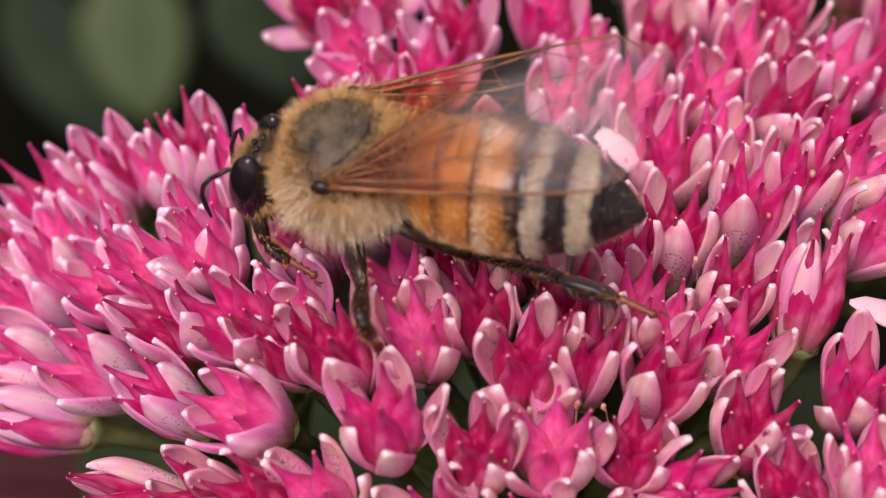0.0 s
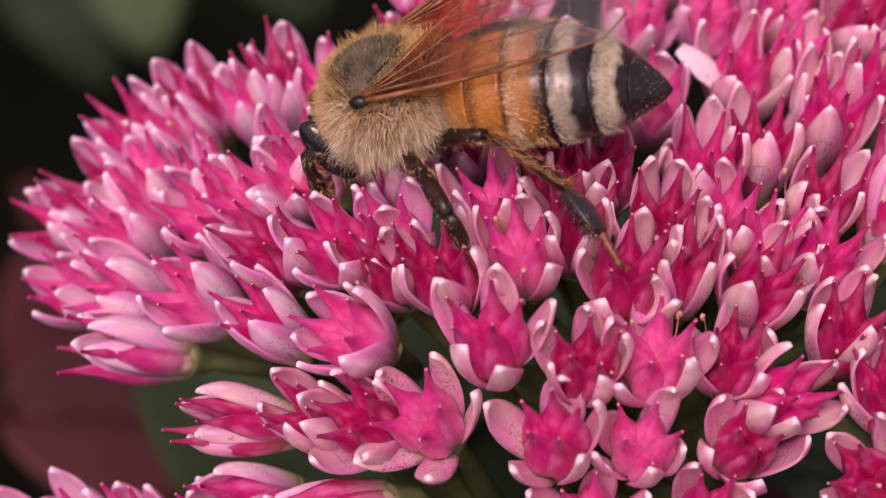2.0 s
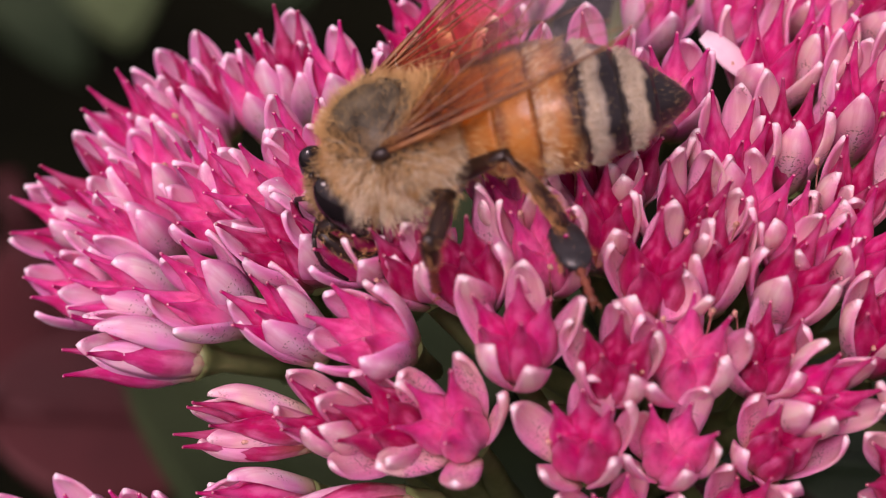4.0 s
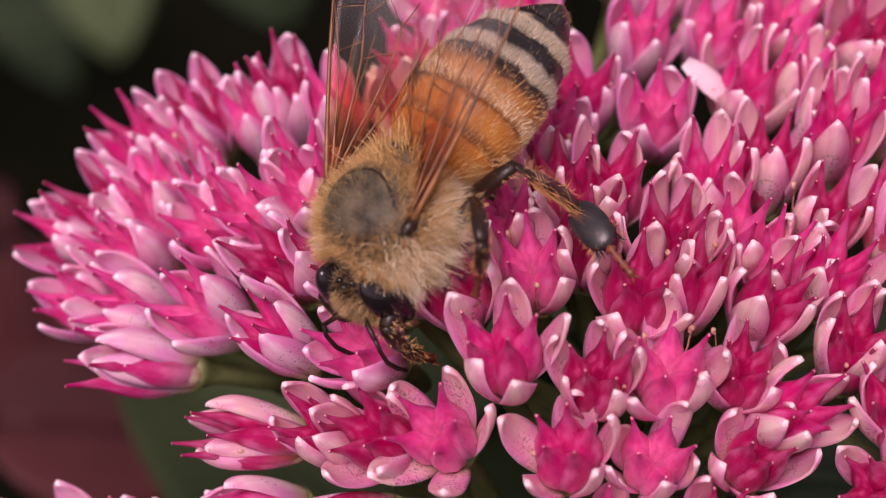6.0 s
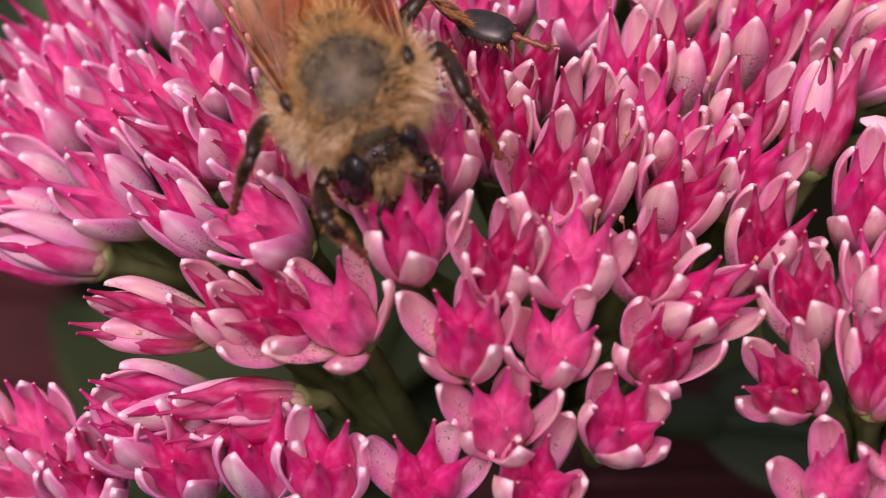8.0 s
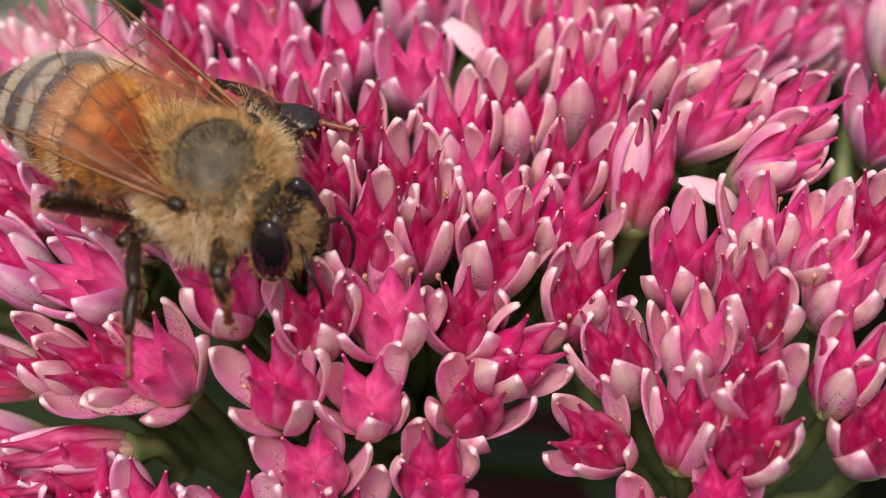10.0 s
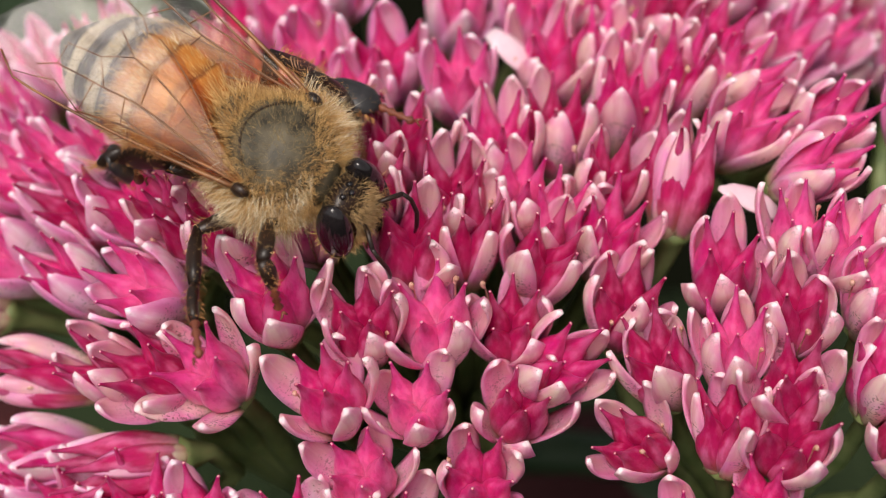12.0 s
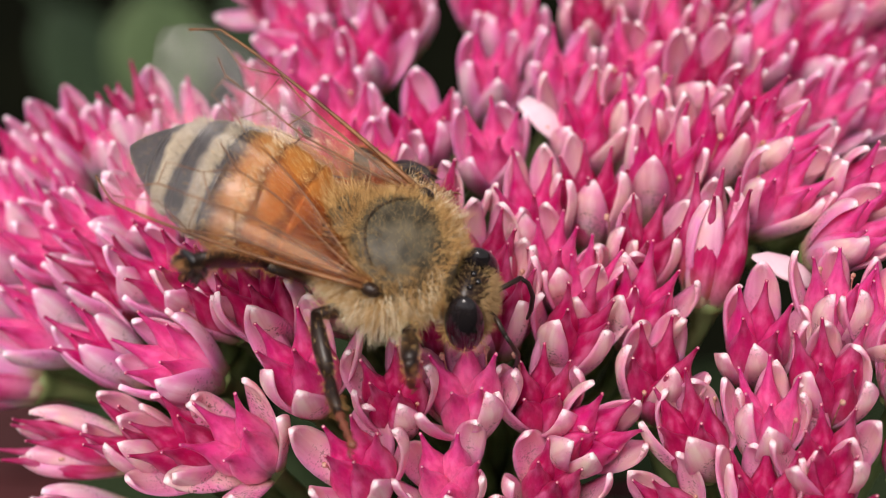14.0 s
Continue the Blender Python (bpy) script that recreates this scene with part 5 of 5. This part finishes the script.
COMB = plain_material("comb_hair", (0.16, 0.075, 0.035), (0.42, 0.25, 0.14), 3000, 0.5)
legs = {}
LEG_LABELS = {"1": "slender dark foreleg", "2": "dark brown middle leg with pale hairs", "3": "broad dark hind leg with a rusty hair fringe"}
for code in ("L1", "L2", "L3", "R1", "R2", "R3"):
    thigh, shin, foot, (x, y, z) = LEG_SIZES[code[1]]
    y = y if code[0] == "L" else -y
    hang("coxa", egg((x, y, z), (0.45, 0.42, 0.5), 8, 12), CHITIN, bee)
    rear = code[1] == "3"
    a = limb("thigh", thigh, [0.24, 0.32, 0.34, 0.29, 0.20], 0.8, CHITIN, bee, LEG_LABELS[code[1]])
    b = limb("shin", shin, [0.17, 0.26, 0.36, 0.46, 0.54, 0.57, 0.46] if rear else [0.18, 0.27, 0.31, 0.30, 0.22], 0.42 if rear else 0.8, CHITIN, bee, "broad shiny shin with a pollen basket" if rear else "")
    half = foot * (0.6 if rear else 0.5)
    c = limb("foot", half, [0.22, 0.42, 0.50, 0.54, 0.56, 0.56, 0.55, 0.52, 0.40, 0.14] if rear else [0.18, 0.27, 0.28, 0.27, 0.25, 0.16], 0.36 if rear else 0.7, SKY_GREYED if rear else CHITIN, bee, "flat dark first foot joint, greyed for the sky's reflection" if rear else "")
    joints = [(half - 0.08 + (foot - half) * q / 8, 0, -0.02 * q) for q in range(9)]
    hang("toe", skin(tube(joints, [0.08, 0.17, 0.08, 0.16, 0.075, 0.15, 0.07, 0.17, 0.07], 10)), LEG_BROWN, c, "reddish jointed toe with small claws")
    limb_hair(a, thigh, 0.24, 160, TAN_HAIR, 0.34)
    limb_hair(b, shin, 0.26, 130 if rear else 150, RUST_HAIR if rear else TAN_HAIR, 0.45 if rear else 0.28)
    limb_hair(c, half, 0.2, 170, RUST_HAIR, 0.26)
    if rear:
        fringe(b, shin, 0.44, 260, RUST_HAIR, 0.75)
        fringe(c, half, 0.5, 150, RUST_HAIR, 0.35)
        brush(c, half)
        for q in range(10):
            far, w = shin * (0.34 + 0.055 * q), 0.30 + 0.018 * q
            row = [(far - 0.22 * (1 - e * e) + 0.10 * e, w * e, 0.06 + 0.42 * (0.30 + 0.020 * q) * math.sqrt(1 - 0.8 * e * e)) for e in (-1, -0.6, -0.2, 0.2, 0.6, 1)]
            hang("comb_row", skin(tube(row, [0.012, 0.026, 0.03, 0.03, 0.026, 0.012], 5)), COMB, b, "pale row of stiff comb hairs")
    for turn in (1, -1):
        hang("claw", skin(tube([(foot - 0.05, 0, 0), (foot + 0.1, 0.10 * turn, 0), (foot + 0.2, 0.14 * turn, -0.1)], [0.045, 0.04, 0.012], 6)), LEG_BROWN, c)
    legs[code] = (Vector((x, y, z)), (thigh, shin, foot), (a, b, c))


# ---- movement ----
WING_ROWS = {1: [(0.0, -4, 9, -24), (2.7, -2, 9, -26), (4.8, 0, 14, -4), (6.5, 3, 15, 8), (7.0, 5, 13, 10), (8.7, 6, 13, 14), (10.8, 8, 13, 18), (14.0, 11, 14, 20)],
             -1: [(0.0, 14, 14, 8), (0.5, 14, 16, 8), (1.0, 14, 22, 8), (2.7, 14, 24, 8), (4.8, 22, 22, 8), (6.5, 24, 20, 8), (7.0, 16, 15, 2), (8.7, 9, 12, -6), (10.8, 6, 8, -16), (14.0, 8, 7, -16)]}
SEEN = {"L2": (KNEE_L2, ANKLE_L2, TOE_L2), "L3": (KNEE_L3, ANKLE_L3, TOE_L3), "R1": (KNEE_R1, ANKLE_R1, TOE_R1), "R2": (KNEE_R2, ANKLE_R2, TOE_R2), "R3": (KNEE_R3, ANKLE_R3, TOE_R3)}
FEET = {"L1": FEET_L1, "L2": FEET_L2, "L3": [], "R1": FEET_R1, "R2": FEET_R2, "R3": FEET_R3}
BENDS = {"R3": (0.2, 0.5, -0.8), "1": (0.5, 0.15, -0.3), "2": (-0.1, 0.7, 0.2), "3": (-0.45, 0.6, 0.6)}


def bee_pose(row):
    x, y, z, rx, ry, rz = row[1:]
    return pose(x * MM, y * MM, z * MM, rx, ry, rz)


def leg_joints(hip, sizes, foot, bend):
    """Knee and ankle of a leg from the hip to the foot, bent towards bend."""
    reach = foot - hip
    most = sum(sizes) * 0.97
    if reach.length > most:
        foot = hip + reach * (most / reach.length)
    knee = hip + bend.normalized() * sizes[0]
    joints = [hip, knee, knee + (foot - knee) * (sizes[1] / (sizes[1] + sizes[2])) + bend * 0.2, foot]
    for _ in range(25):
        joints[3] = foot
        for k in (2, 1):
            joints[k] = joints[k + 1] + (joints[k] - joints[k + 1]).normalized() * sizes[k]
        for k in (1, 2, 3):
            joints[k] = joints[k - 1] + (joints[k] - joints[k - 1]).normalized() * sizes[k - 1]
    return joints


def bone(a, b, up):
    x = (b - a).normalized()
    y = up.cross(x).normalized()
    m = Matrix((x, y, x.cross(y))).transposed().to_4x4()
    m.translation = a * MM
    return m


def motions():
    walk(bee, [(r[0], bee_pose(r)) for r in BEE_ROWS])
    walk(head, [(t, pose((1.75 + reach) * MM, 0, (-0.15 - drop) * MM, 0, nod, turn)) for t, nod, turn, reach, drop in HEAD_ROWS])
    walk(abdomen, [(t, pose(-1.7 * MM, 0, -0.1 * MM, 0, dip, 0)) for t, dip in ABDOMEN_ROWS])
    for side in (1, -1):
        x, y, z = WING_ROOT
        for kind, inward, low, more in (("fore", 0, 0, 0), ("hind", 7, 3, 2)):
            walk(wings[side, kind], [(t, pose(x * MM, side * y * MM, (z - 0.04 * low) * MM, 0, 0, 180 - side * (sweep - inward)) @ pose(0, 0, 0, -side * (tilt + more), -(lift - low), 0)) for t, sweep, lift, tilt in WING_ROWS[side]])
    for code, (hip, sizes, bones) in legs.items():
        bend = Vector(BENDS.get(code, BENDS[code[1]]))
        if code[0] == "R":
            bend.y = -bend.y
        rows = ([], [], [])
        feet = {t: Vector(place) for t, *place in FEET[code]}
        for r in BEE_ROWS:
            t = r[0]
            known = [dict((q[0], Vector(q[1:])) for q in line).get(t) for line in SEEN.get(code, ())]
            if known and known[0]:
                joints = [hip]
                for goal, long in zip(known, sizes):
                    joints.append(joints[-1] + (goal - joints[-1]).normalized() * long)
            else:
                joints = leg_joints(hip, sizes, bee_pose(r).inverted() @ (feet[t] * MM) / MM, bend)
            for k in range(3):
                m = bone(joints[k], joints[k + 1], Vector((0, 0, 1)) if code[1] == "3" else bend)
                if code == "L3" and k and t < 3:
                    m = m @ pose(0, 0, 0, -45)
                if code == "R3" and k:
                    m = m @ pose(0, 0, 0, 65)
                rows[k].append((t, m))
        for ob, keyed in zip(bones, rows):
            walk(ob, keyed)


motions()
